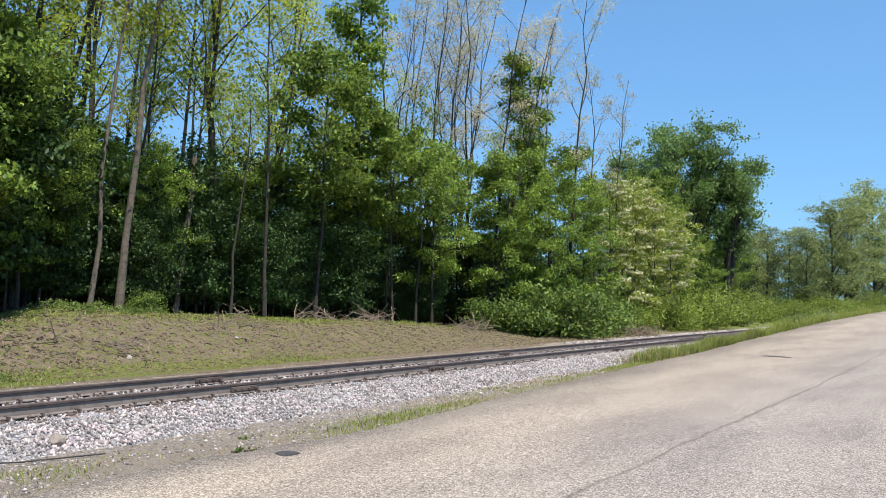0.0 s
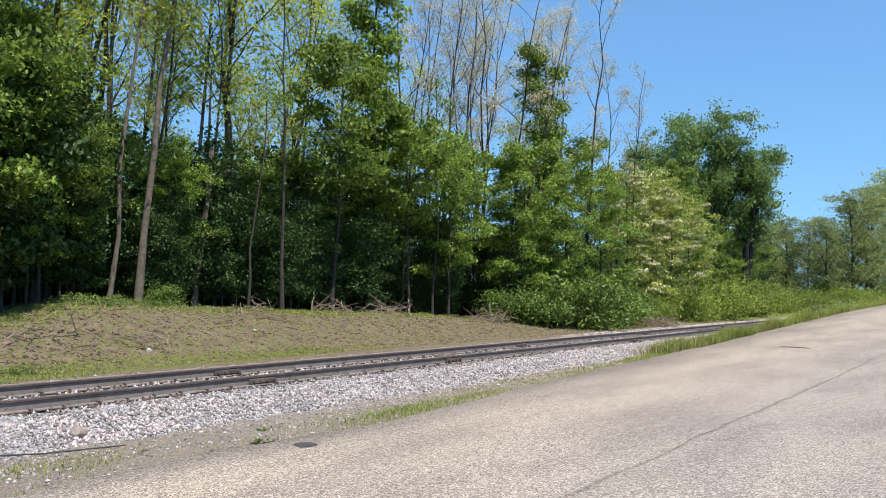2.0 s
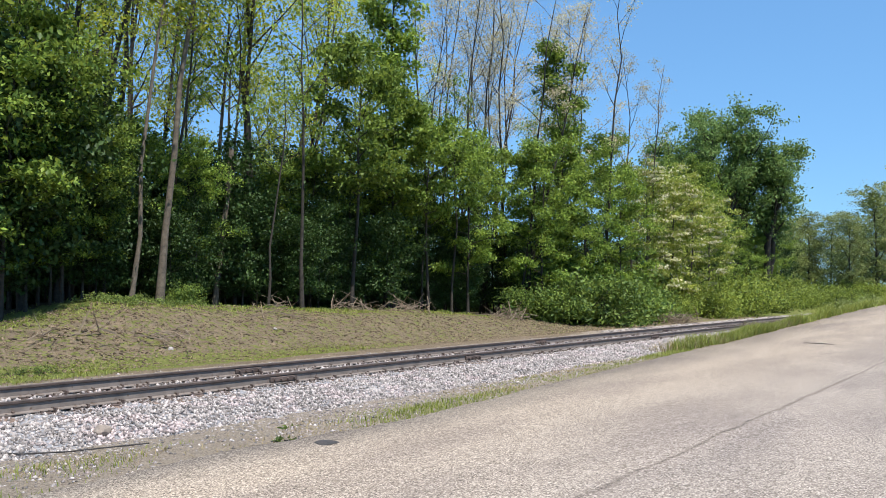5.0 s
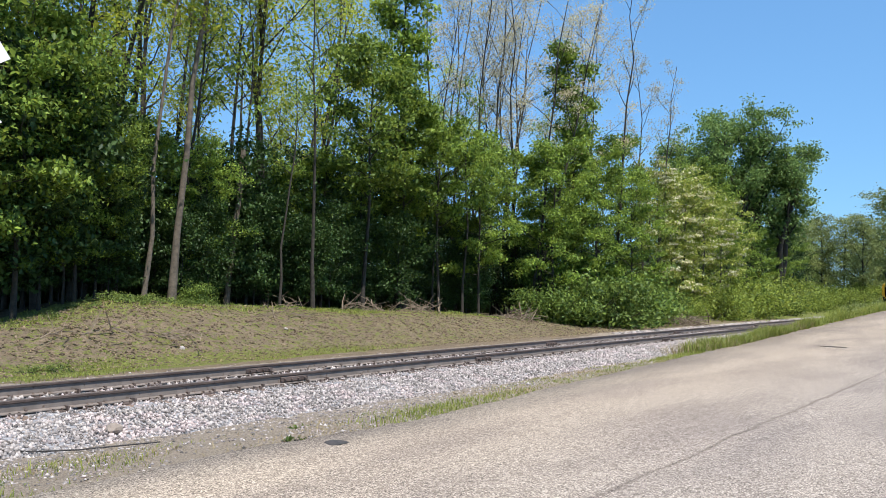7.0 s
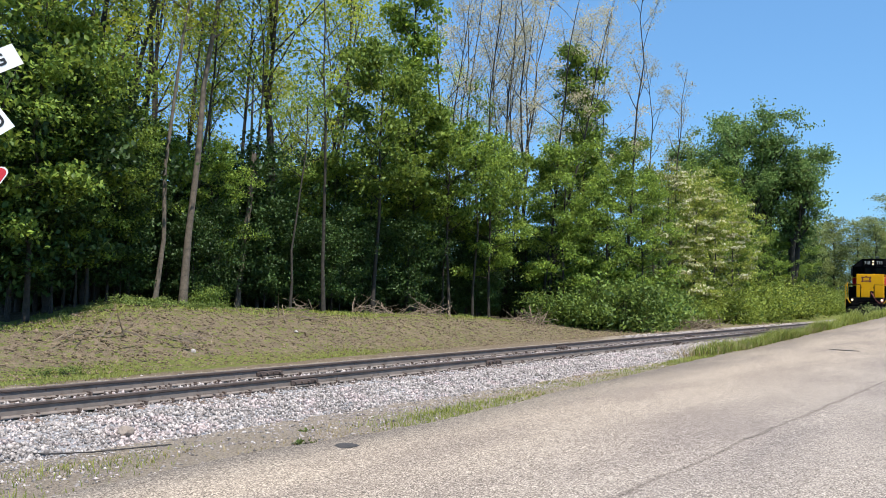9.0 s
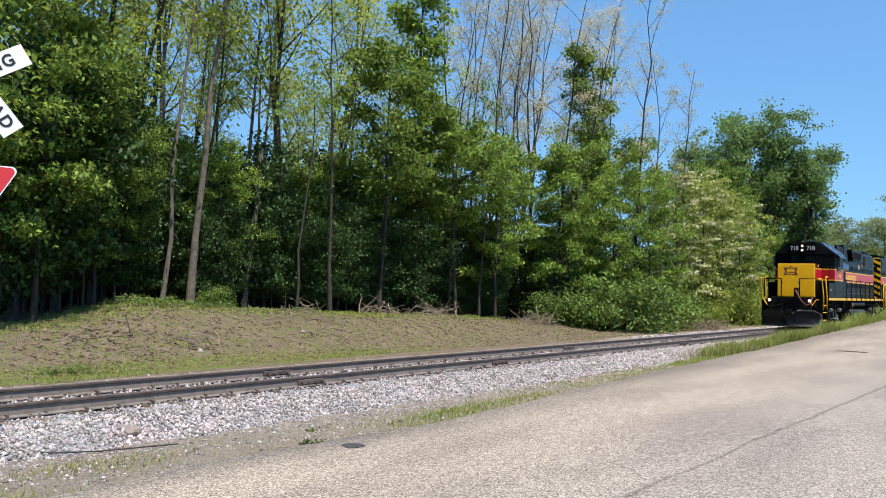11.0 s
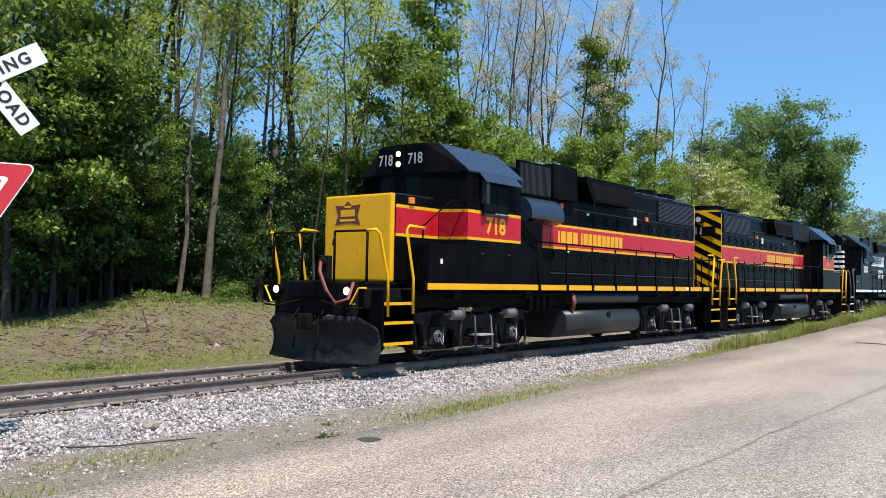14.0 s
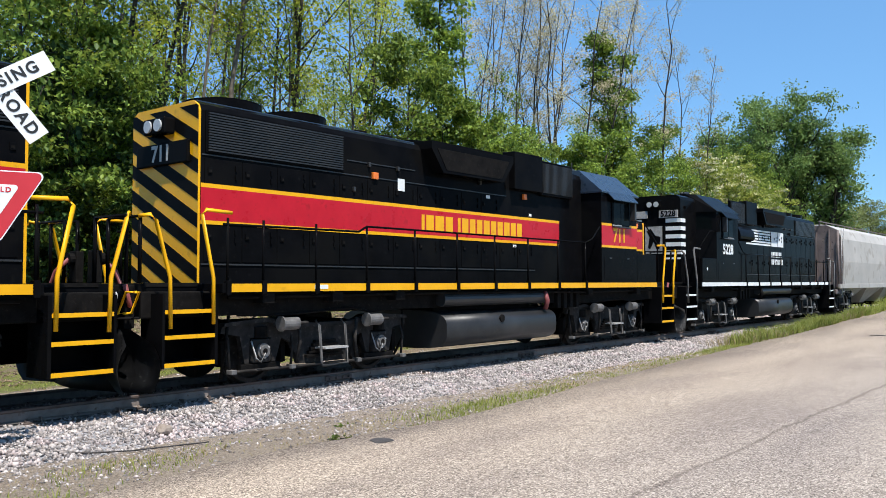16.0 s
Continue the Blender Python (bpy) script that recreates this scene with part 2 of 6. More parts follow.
def ground_z(x, y):
    x, y = np.asarray(x, float), np.asarray(y, float)
    rz, re = road_z(x), road_edge(x)
    # verge between road and track bed
    bank = rz - 0.05 + (-0.36 - rz + 0.05) * smooth01(0, 1, (y - re) / np.maximum(9.7 - re, 1.0))
    z = np.where(y < re, rz - 0.05, bank)
    # beyond the track: flat strip, then the graded bank of earth
    crest = np.interp(x, [-40, 4, 8, 11, 13.5, 16, 21, 27, 33, 38, 45, 400], [-0.1, -0.1, 0.25, 0.55, 1.0, 0.84, 0.62, 0.5, 0.15, -0.15, -0.25, -0.2])
    far = -0.36 + (crest + 0.36) * smooth01(16.2, 21.0, y)
    far = far + (0.1 - crest) * smooth01(22.5, 30, y) * (crest > 0.1)
    z = np.where(y > 13.6, far, z)
    lump = np.clip((y - 15.5) / 3, 0, 1) * (y < 60)
    z = z + lump * (0.05 * wob(x, y, 1.1, 1) + 0.05 * wob(x, y, 3.7, 4) + 0.03 * wob(x, y, 9.0, 2))
    z = z + (0.018 * wob(x, y, 4.0, 3) + 0.012 * wob(x, y, 11.0, 5)) * (y > re + 0.1) * (y < 16)
    # the land behind the track rises a little towards the far wood
    return z + 0.8 * smooth01(110, 200, x) * (y > 14)


def axis(parts):
    return np.unique(np.concatenate([np.arange(a, b, s) for a, b, s in parts]).round(3))


gx = axis([(-2000, -100, 200), (-100, -10, 10), (-10, 45, 0.3), (45, 120, 1.2), (120, 300, 15), (300, 2600, 230)])
gy = axis([(-2000, -50, 195), (-50, 4, 3), (4, 24, 0.22), (24, 60, 1.5), (60, 200, 14), (200, 2600, 240)])
GX, GY = np.meshgrid(gx, gy, indexing="ij")
GZ = ground_z(GX, GY)
nx, ny = GX.shape
ii = np.arange(nx * ny).reshape(nx, ny)
quads = np.stack([ii[:-1, :-1], ii[1:, :-1], ii[1:, 1:], ii[:-1, 1:]], -1).reshape(-1, 4)


def ground_material():
    m = bpy.data.materials.new("earth_and_grass")
    m.use_nodes = True
    nt = m.node_tree
    N, L = nt.nodes.new, nt.links.new
    b = nt.nodes["Principled BSDF"]
    b.inputs["Roughness"].default_value, b.inputs["Specular IOR Level"].default_value = 0.95, 0.15
    pos = N("ShaderNodeNewGeometry").outputs["Position"]

    def noise_of(scale, detail=6):
        n = N("ShaderNodeTexNoise")
        n.inputs["Scale"].default_value, n.inputs["Detail"].default_value, n.inputs["Roughness"].default_value = scale, detail, 0.65
        L(pos, n.inputs["Vector"])
        return n.outputs["Fac"]

    def ramp(fac, a, ca, z, cz):
        r = N("ShaderNodeValToRGB")
        r.color_ramp.elements[0].position, r.color_ramp.elements[1].position = a, z
        r.color_ramp.elements[0].color, r.color_ramp.elements[1].color = (*ca, 1), (*cz, 1)
        L(fac, r.inputs["Fac"])
        return r.outputs["Color"]

    def mix(fac, a, c):
        x = N("ShaderNodeMix")
        x.data_type = "RGBA"
        L(fac, x.inputs[0]), L(a, x.inputs[6]), L(c, x.inputs[7])
        return x.outputs[2]

    earth = mix(ramp(noise_of(11), 0.42, (0, 0, 0), 0.62, (1, 1, 1)), ramp(noise_of(2.2), 0.3, (0.13, 0.094, 0.061), 0.7, (0.3, 0.222, 0.148)), ramp(noise_of(40), 0.3, (0.06, 0.046, 0.031), 0.7, (0.31, 0.25, 0.17)))
    gravel = ramp(noise_of(38), 0.36, (0.2, 0.155, 0.112), 0.64, (0.44, 0.362, 0.28))
    green = ramp(noise_of(9), 0.3, (0.10, 0.115, 0.03), 0.7, (0.23, 0.235, 0.07))
    litter = ramp(noise_of(6), 0.3, (0.05, 0.04, 0.025), 0.7, (0.12, 0.095, 0.06))

    def layer(name):
        a = N("ShaderNodeAttribute")
        a.attribute_name = name
        mm = N("ShaderNodeMath")
        mm.operation = "MULTIPLY_ADD"
        L(noise_of(5.0), mm.inputs[0])
        mm.inputs[1].default_value = 1.2
        L(a.outputs["Fac"], mm.inputs[2])
        return ramp(mm.outputs[0], 0.9, (0, 0, 0), 1.0, (1, 1, 1))

    col = mix(layer("gravel"), earth, gravel)
    col = mix(layer("green"), col, green)
    col = mix(layer("litter"), col, litter)
    L(col, b.inputs["Base Color"])
    bp = N("ShaderNodeBump")
    bp.inputs["Strength"].default_value, bp.inputs["Distance"].default_value = 1.0, 0.07
    L(noise_of(28), bp.inputs["Height"])
    L(bp.outputs[0], b.inputs["Normal"])
    return m


M["ground"] = ground_material()
ground = np_mesh("ground", np.stack([GX, GY, GZ], -1).reshape(-1, 3), quads, M["ground"], quads=True)
ground.data.shade_smooth()
tagged(ground, "bare graded earth with weeds and grass beside the track", "ground", kind="structure")
X, Y = GX.ravel(), GY.ravel()
LAYERS = {
    "gravel": 0.9 * (Y < 9.9) * (Y > 6) * (X < 22) + 0.55 * smooth01(13, 14, Y) * (1 - smooth01(15.2, 16.0, Y)) + 0.6 * (Y < 10) * (Y > 6) * (X >= 22) * (X < 34) + 0.95 * smooth01(30, 36, X) * (X < 130) * (Y > 13) * (1 - smooth01(15.8, 16.8, Y)),
    "green": 0.58 * smooth01(15.5, 16.1, Y - 0.05 * (X - 8)) * (1 - smooth01(16.6, 17.6, Y + 0.05 * (X - 12))) * (X < 22) + 0.55 * smooth01(20.4, 21.2, Y) + 0.9 * (X > 24) * (Y > 6) * (Y < 9.8) + 0.9 * smooth01(62, 75, X) * ((Y < 10) + (Y > 16.2)) + 0.75 * (Y < -12) + 0.1 * (Y > 6) * (Y < 8.3) + 0.3 * (Y > 16.5) * (Y < 23) + 0.22 * smooth01(19.5, 20.8, Y) * (Y < 23),
    "litter": 0.9 * smooth01(22, 23.5, Y) * (X < 75) * (Y < 80),
}
for key, value in LAYERS.items():
    att = ground.data.attributes.new(key, "FLOAT", "POINT")
    att.data.foreach_set("value", value.astype(np.float32))

# ---- road ----
rx = axis([(-60, -6, 6), (-6, 45, 0.3), (45, 400, 4)])
ry = np.array([-8.0, -4, -2, 0, 2, 4, 5, 5.6, 6.2])
rv, rf = [], []
for x in rx:
    e = float(road_edge(x))
    for y in ry:
        yy = y if y < 5 else 5 + (y - 5) / 1.2 * (e - 5)
        rv.append((x, yy, float(road_z(x)) + 0.02 * (1 - ((y - 0.5) / 7) ** 2) + 0.008 * float(wob(x, y, 1.3, 6))))
    rv.append((x, e + 0.05, float(road_z(x)) - 0.16))
w = len(ry) + 1
for i in range(len(rx) - 1):
    for j in range(w - 1):
        rf.append((i * w + j, (i + 1) * w + j, (i + 1) * w + j + 1, i * w + j + 1))
road = mesh_object("road", rv, rf, M["road"], smooth=True)
tagged(road, "pale tan chip-sealed road with a ragged edge", "road", kind="structure")

# ---- track bed: sleepers in crushed stone, two rails ----
bx = axis([(-60, -8, 4), (-8, 60, 0.35), (60, 320, 5)])
prof = [(-3.1, -0.46), (-2.75, -0.345), (-1.75, -0.225), (-1.3, -0.205), (0, -0.215), (1.3, -0.205), (1.7, -0.23), (2.4, -0.36), (2.9, -0.42)]
bv, bf = [], []
for x in bx:
    for k, (dy, z) in enumerate(prof):
        bv.append((x, TRACK_Y + dy + 0.12 * float(wob(x, dy, 1.9, k)), z + 0.02 * float(wob(x, dy * 3, 5.0, 2))))
w = len(prof)
for i in range(len(bx) - 1):
    for j in range(w - 1):
        bf.append((i * w + j, (i + 1) * w + j, (i + 1) * w + j + 1, i * w + j + 1))
bed = mesh_object("track_bed", bv, bf, M["ballast_bed"], smooth=True)
tagged(bed, "bed of crushed pale stone under the railway track", "track bed", kind="structure")


def bed_z(dy):
    return np.interp(dy, [p[0] for p in prof], [p[1] for p in prof])


def stones(name, x0, x1, d0, d1, per_m2, size, seed, parent):
    """Many small angular stones on the bed."""
    g = np.random.default_rng(seed)
    n = int((x1 - x0) * (d1 - d0) * per_m2)
    base = np.array([(1, 0, 0), (-1, 0, 0), (0, 1, 0), (0, -1, 0), (0, 0, 1), (0, 0, -1)], float)
    tri = np.array([(0, 2, 4), (2, 1, 4), (1, 3, 4), (3, 0, 4), (2, 0, 5), (1, 2, 5), (3, 1, 5), (0, 3, 5)])
    px, dy = g.uniform(x0, x1, n), g.uniform(d0, d1, n)
    s = size * g.uniform(0.55, 1.5, (n, 1, 1))
    v = base[None] * g.uniform(0.55, 1.15, (n, 6, 1)) * g.uniform(0.6, 1.2, (n, 1, 3))
    a, t = g.uniform(0, 6.283, n), g.uniform(-0.8, 0.8, n)
    ca, sa, ct, st = np.cos(a), np.sin(a), np.cos(t), np.sin(t)
    z0, o = np.zeros(n), np.ones(n)
    R = np.stack([np.stack([ca, -sa * ct, sa * st], -1), np.stack([sa, ca * ct, -ca * st], -1), np.stack([z0, st, ct], -1)], -2)
    v = np.einsum("nij,nkj->nki", R, v) * s
    c = np.stack([px, TRACK_Y + dy, bed_z(dy) + size * g.uniform(-0.1, 0.75, n)], -1)
    v = v + c[:, None]
    f = tri[None] + (np.arange(n) * 6)[:, None, None]
    return np_mesh(name, v.reshape(-1, 3), f.reshape(-1, 3), M["stone"], parent)


for k, (x0, x1, d0, d1, n, s) in enumerate([(2, 22, -3.15, -1.36, 720, 0.029), (2, 22, -1.36, -0.78, 230, 0.027), (22, 40, -3.05, -0.78, 420, 0.034), (40, 75, -2.9, -0.75, 110, 0.06), (4, 40, -0.66, 0.66, 190, 0.036), (3, 40, 0.8, 2.5, 140, 0.04), (40, 75, 0.8, 2.5, 60, 0.06), (-12, 2, -3.4, 2.4, 60, 0.05)]):
    tagged(stones("ballast_stones", x0, x1, d0, d1, n, s, 20 + k, bed), kind="stuff")

RAIL = [(-0.07, -0.18), (0.07, -0.18), (0.07, -0.168), (0.012, -0.15), (0.009, -0.05), (0.034, -0.036), (0.036, -0.008), (0.024, 0.0), (-0.024, 0.0), (-0.036, -0.008), (-0.034, -0.036), (-0.009, -0.05), (-0.012, -0.15), (-0.07, -0.168)]


def rail(y, joints):
    e = tagged(new("rail"), "rusty steel rail with a worn bright top", "rail", "rails of the track")
    e.location = (0, y, 0)
    v = [(x, a, b) for x in (-60, 320) for a, b in RAIL]
    n = len(RAIL)
    f = [(i, (i + 1) % n, n + (i + 1) % n, n + i) for i in range(n)] + [tuple(range(n))[::-1], tuple(range(n, 2 * n))]
    body = mesh_object("rail_body", v, f, M["rail"], e)
    body.data.materials.append(M["rail_top"])
    body.data.materials.append(M["rail_web"])
    for k in (0, 1, 2, 3, 11, 12, 13):
        body.data.polygons[k].material_index = 2
    body.data.polygons[7].material_index = 1
    for x in joints:
        for side in (-1, 1):
            bm = bmesh.new()
            bmesh.ops.create_cube(bm, size=1, matrix=Matrix.Translation((x, side * 0.03, -0.1)) @ Matrix.Diagonal((0.66, 0.035, 0.085, 1)))
            bmesh.ops.bevel(bm, geom=bm.edges[:], offset=0.008, segments=1, affect="EDGES")
            for k in range(4):
                bmesh.ops.create_cone(bm, cap_ends=True, segments=6, radius1=0.022, radius2=0.02, depth=0.06, matrix=Matrix.Translation((x - 0.24 + k * 0.16, side * 0.06, -0.1)) @ Matrix.Rotation(math.pi / 2, 4, "X"))
            me = bpy.data.meshes.new("joint_bar")
            bm.to_mesh(me), bm.free()
            me.materials.append(M["rail"])
            ob = new("joint_bar", me)
            ob.parent = e
    return e


rail(TRACK_Y - 0.753, [-1.5, 10.6, 16.8, 28.5, 40.2, 52])
rail(TRACK_Y + 0.753, [-1.0, 11.1, 22.9, 33.6, 45.0])


# sleepers, with a plate under each rail; most of each is buried in stone
tie_mesh = bpy.data.meshes.new("tie")
bm = bmesh.new()
bmesh.ops.create_cube(bm, size=1, matrix=Matrix.Diagonal((0.22, 2.6, 0.17, 1)))
bmesh.ops.bevel(bm, geom=bm.edges[:], offset=0.012, segments=1, affect="EDGES")
bm.to_mesh(tie_mesh), bm.free()
tie_mesh.materials.append(M["tie"])
plate_mesh = bpy.data.meshes.new("tie_plate")
bm = bmesh.new()
for s in (-1, 1):
    bmesh.ops.create_cube(bm, size=1, matrix=Matrix.Translation((0, 0, 0)) @ Matrix.Diagonal((0.19, 0.32, 0.018, 1))) if s < 0 else None
    for dx in (-0.06, 0.06):
        bmesh.ops.create_cube(bm, size=1, matrix=Matrix.Translation((dx, s * 0.085, 0.02)) @ Matrix.Diagonal((0.022, 0.035, 0.04, 1)))
    bmesh.ops.create_cube(bm, size=1, matrix=Matrix.Translation((0.16, s * 0.05, 0.03)) @ Matrix.Diagonal((0.03, 0.07, 0.06, 1)))
bm.to_mesh(plate_mesh), bm.free()
plate_mesh.materials.append(M["rail"])
rd = random.Random(3)
x = -8.0
while x < 62:
    t = tagged(new("railway_tie", tie_mesh), "weathered brown timber railway tie", "railway tie", "ties under the rails")
    t.matrix_basis = pose(x, TRACK_Y + rd.uniform(-0.06, 0.04), -0.283 + rd.uniform(-0.012, 0.006), 0, 0, rd.uniform(-1.5, 1.5))
    for y in (-0.753, 0.753):
        q = new("tie_plate", plate_mesh)
        q.parent = t
        q.location = (0, y, 0.092)
    x += 0.52 + rd.uniform(-0.03, 0.03)


# ---- small things on the ground ----
def blades(name, n, xr, yr, h, width, material, seed, keep=None, parent=None, bend=0.35):
    """Blades of grass: bent narrow triangles in pairs, standing on the ground."""
    g = np.random.default_rng(seed)
    px, py = g.uniform(*xr, n), np.zeros(n)
    lo = np.array([yr[0](v) if callable(yr[0]) else yr[0] for v in px])
    hi = np.array([yr[1](v) if callable(yr[1]) else yr[1] for v in px])
    py = lo + (hi - lo) * g.random(n)
    if keep is not None:
        k = keep(px, py) > g.random(n)
        px, py = px[k], py[k]
        n = len(px)
    pz = ground_z(px, py) - 0.02
    hh = h * g.uniform(0.4, 1.15, n) * np.clip(0.75 + 0.5 * wob(px, py, 0.9, seed), 0.3, 1.4)
    a = g.uniform(0, 6.283, n)
    d = np.stack([np.cos(a), np.sin(a), 0 * a], -1)
    s = np.stack([-np.sin(a), np.cos(a), 0 * a], -1) * width * g.uniform(0.6, 1.4, (n, 1))
    up = np.array([[0, 0, 1.0]]) * hh[:, None]
    o = np.stack([px, py, pz], -1)
    k1 = d * (hh * bend * g.uniform(0.1, 0.6, n))[:, None]
    k2 = d * (hh * bend * g.uniform(0.6, 1.8, n))[:, None]
    v = np.stack([o - s, o + s, o + up * 0.55 + k1 + s * 0.7, o + up * 0.55 + k1 - s * 0.7, o + up + k2], 1).reshape(-1, 3)
    i = np.arange(n)[:, None] * 5
    f = np.concatenate([i + np.array([[0, 1, 2]]), i + np.array([[0, 2, 3]]), i + np.array([[3, 2, 4]])], 1).reshape(-1, 3)
    return tagged(np_mesh(name, v, f, material, parent), kind="stuff")


def patchy(scale, bias, seed):
    return lambda x, y: np.clip(bias + 0.9 * wob(x, y, scale, seed), 0, 1)


verge = tagged(new("verge_grass"), "patchy grass and weeds along the road edge", "grass", kind="stuff")
blades("grass_blades", 17000, (3, 26), (road_edge, lambda v: road_edge(v) + 1.5), 0.085, 0.006, M["grass"], 31, patchy(1.3, 0.25, 3), verge, 0.6)
blades("grass_blades", 11000, (6, 30), (lambda v: road_edge(v) - 0.05, lambda v: road_edge(v) + 0.75), 0.12, 0.006, M["grass"], 32, patchy(1.0, 0.45, 5), verge, 0.6)
blades("dry_blades", 22000, (3, 30), (lambda v: road_edge(v) + 0.02, lambda v: road_edge(v) + 1.6), 0.08, 0.006, M["dry_grass"], 33, patchy(1.6, 0.4, 8), verge, 0.8)
bank = tagged(new("bank_grass"), "tall green grass on the bank between road and track", "grass", kind="stuff")
blades("grass_blades", 30000, (24, 62), (lambda v: road_edge(v) - 0.1, lambda v: np.interp(v, [24, 30, 45, 62], [9.0, 9.6, 10.1, 10.2])), 0.5, 0.014, M["grass"], 34, lambda x, y: np.clip((x - 22) / 10, 0.15, 1), bank, 0.45)
blades("dry_blades", 9000, (24, 70), (lambda v: road_edge(v) - 0.1, 10.0), 0.36, 0.012, M["dry_grass"], 35, None, bank, 0.5)
blades("grass_blades", 30000, (40, 125), (lambda v: road_edge(v) - 0.2, 10.3), 0.72, 0.02, M["grass"], 36, None, bank, 0.4)
field = tagged(new("strip_grass"), "short bright grass beyond the track", "grass", kind="stuff")
blades("grass_blades", 11000, (6, 21), (lambda v: 15.3 + 0.09 * (v - 6), 17.6), 0.08, 0.01, M["grass"], 37, lambda x, y: np.clip(0.8 - 0.5 * np.abs(y - 16.4 + 0.04 * (x - 12)) + 0.6 * wob(x, y, 1.1, 3), 0, 1), field, 0.8)
blades("grass_blades", 14000, (9, 40), (20.2, 23.0), 0.16, 0.014, M["grass"], 38, patchy(0.9, 0.45, 6), field, 0.7)
blades("grass_blades", 3500, (7, 40), (16.5, 21.5), 0.06, 0.012, M["grass"], 40, patchy(0.8, 0.3, 9), field, 1.0)
blades("dry_blades", 14000, (7, 40), (16, 21.5), 0.07, 0.008, M["dry_grass"], 39, patchy(1.2, 0.25, 2), field, 1.2)
blades("litter_straws", 26000, (6, 42), (16.4, 21.8), 0.06, 0.011, M["dry_grass"], 46, patchy(0.7, 0.65, 4), field, 3.2)
blades("litter_twigs", 20000, (6, 42), (16.4, 21.8), 0.055, 0.01, M["twig"], 47, patchy(0.8, 0.7, 1), field, 3.5)
blades("litter_leaves", 15000, (6, 40), (16.6, 22.0), 0.05, 0.02, M["leaf_weed"], 48, lambda x, y: np.clip(0.3 + 0.55 * wob(x, y, 0.8, 6) + 0.12 * (y - 18.5), 0, 1), field, 1.6)


def scatter(name, n, xr, yr, size, material, seed, parent, keep=None, sink=0.3):
    """Loose lumps lying on the ground."""
    g = np.random.default_rng(seed)
    px, py = g.uniform(*xr, n), g.uniform(*yr, n)
    if keep is not None:
        k = keep(px, py) > g.random(n)
        px, py = px[k], py[k]
        n = len(px)
    base = np.array([(1, 0, 0), (-1, 0, 0), (0, 1, 0), (0, -1, 0), (0, 0, 1), (0, 0, -1)], float)
    tri = np.array([(0, 2, 4), (2, 1, 4), (1, 3, 4), (3, 0, 4), (2, 0, 5), (1, 2, 5), (3, 1, 5), (0, 3, 5)])
    a = g.uniform(0, 6.283, n)
    v = base[None] * g.uniform(0.55, 1.2, (n, 6, 1)) * np.stack([g.uniform(0.7, 1.3, n), g.uniform(0.6, 1.1, n), g.uniform(0.4, 0.8, n)], -1)[:, None]
    x, y = v[..., 0] * np.cos(a)[:, None] - v[..., 1] * np.sin(a)[:, None], v[..., 0] * np.sin(a)[:, None] + v[..., 1] * np.cos(a)[:, None]
    s = (size * g.uniform(0.35, 1.0, n) ** 1.5 * 1.6)[:, None]
    v = np.stack([x * s + px[:, None], y * s + py[:, None], v[..., 2] * s + (ground_z(px, py) + size * (0.35 - sink))[:, None]], -1)
    f = tri[None] + (np.arange(n) * 6)[:, None, None]
    return tagged(np_mesh(name, v.reshape(-1, 3), f.reshape(-1, 3), material, parent), kind="stuff")


scatter("earth_clods", 24000, (6, 42), (16.4, 21.8), 0.036, M["clod"], 41, ground)
scatter("earth_clods", 1500, (7, 38), (17.0, 21.5), 0.055, M["clod"], 42, ground, lambda x, y: np.clip(0.4 + wob(x, y, 0.8, 4), 0, 1))
scatter("loose_gravel", 5000, (1.5, 12), (6.6, 9.0), 0.022, M["stone"], 43, ground, lambda x, y: (y > road_edge(x) + 0.1) * np.clip(0.35 + 0.35 * (y - 6.8) + 0.6 * wob(x, y, 1.5, 2), 0, 1))
scatter("loose_gravel", 7000, (12, 34), (7.2, 9.3), 0.028, M["stone"], 44, ground, lambda x, y: (y > road_edge(x) + 0.3) * np.clip(0.2 + 0.5 * (y - road_edge(x) - 0.5) + 0.6 * wob(x, y, 1.2, 7), 0, 1))
scatter("loose_gravel", 9000, (34, 80), (13.6, 16.0), 0.06, M["stone"], 49, ground)
scatter("loose_gravel", 6000, (5, 36), (13.6, 15.8), 0.03, M["stone"], 45, ground, lambda x, y: np.clip(1.2 - (y - 13.4) / 2, 0, 1))


def lump(name, label, category, x, y, size, material, seed, z=None):
    g = random.Random(seed)
    bm = bmesh.new()
    bmesh.ops.create_icosphere(bm, subdivisions=2, radius=1)
    for v in bm.verts:
        v.co *= 1 + 0.22 * noise.noise(v.co * 1.7 + Vector((seed, 0, 0)))
        v.co = Vector((v.co.x * size[0], v.co.y * size[1], v.co.z * size[2]))
    me = bpy.data.meshes.new(name)
    bm.to_mesh(me), bm.free()
    me.materials.append(material)
    ob = tagged(new(name, me), label, category)
    ob.matrix_basis = pose(x, y, (float(ground_z(x, y)) if z is None else z) + size[2] * 0.35, 0, 0, g.uniform(0, 180))
    return ob


lump("stone", "large pale stone at the foot of the ballast", "stone", 6.05, 9.5, (0.15, 0.1, 0.07), M["tan_stone"], 4, -0.27)
lump("stone", "pale stone lying on the bare earth bank", "stone", 13.0, 17.6, (0.07, 0.05, 0.06), M["stone"], 6)
lump("stone", "pale stone lying on the bare earth bank", "stone", 17.4, 18.6, (0.1, 0.06, 0.04), M["stone"], 7)
lump("road_patch", "dark bitumen lump on the road edge", "road patch", 6.75, 6.36, (0.15, 0.13, 0.014), M["patch"], 8, -0.112)
lump("road_patch", "dark bitumen patch on the road", "road patch", 29.0, 5.75, (0.5, 0.1, 0.012), M["patch"], 9, -0.06)


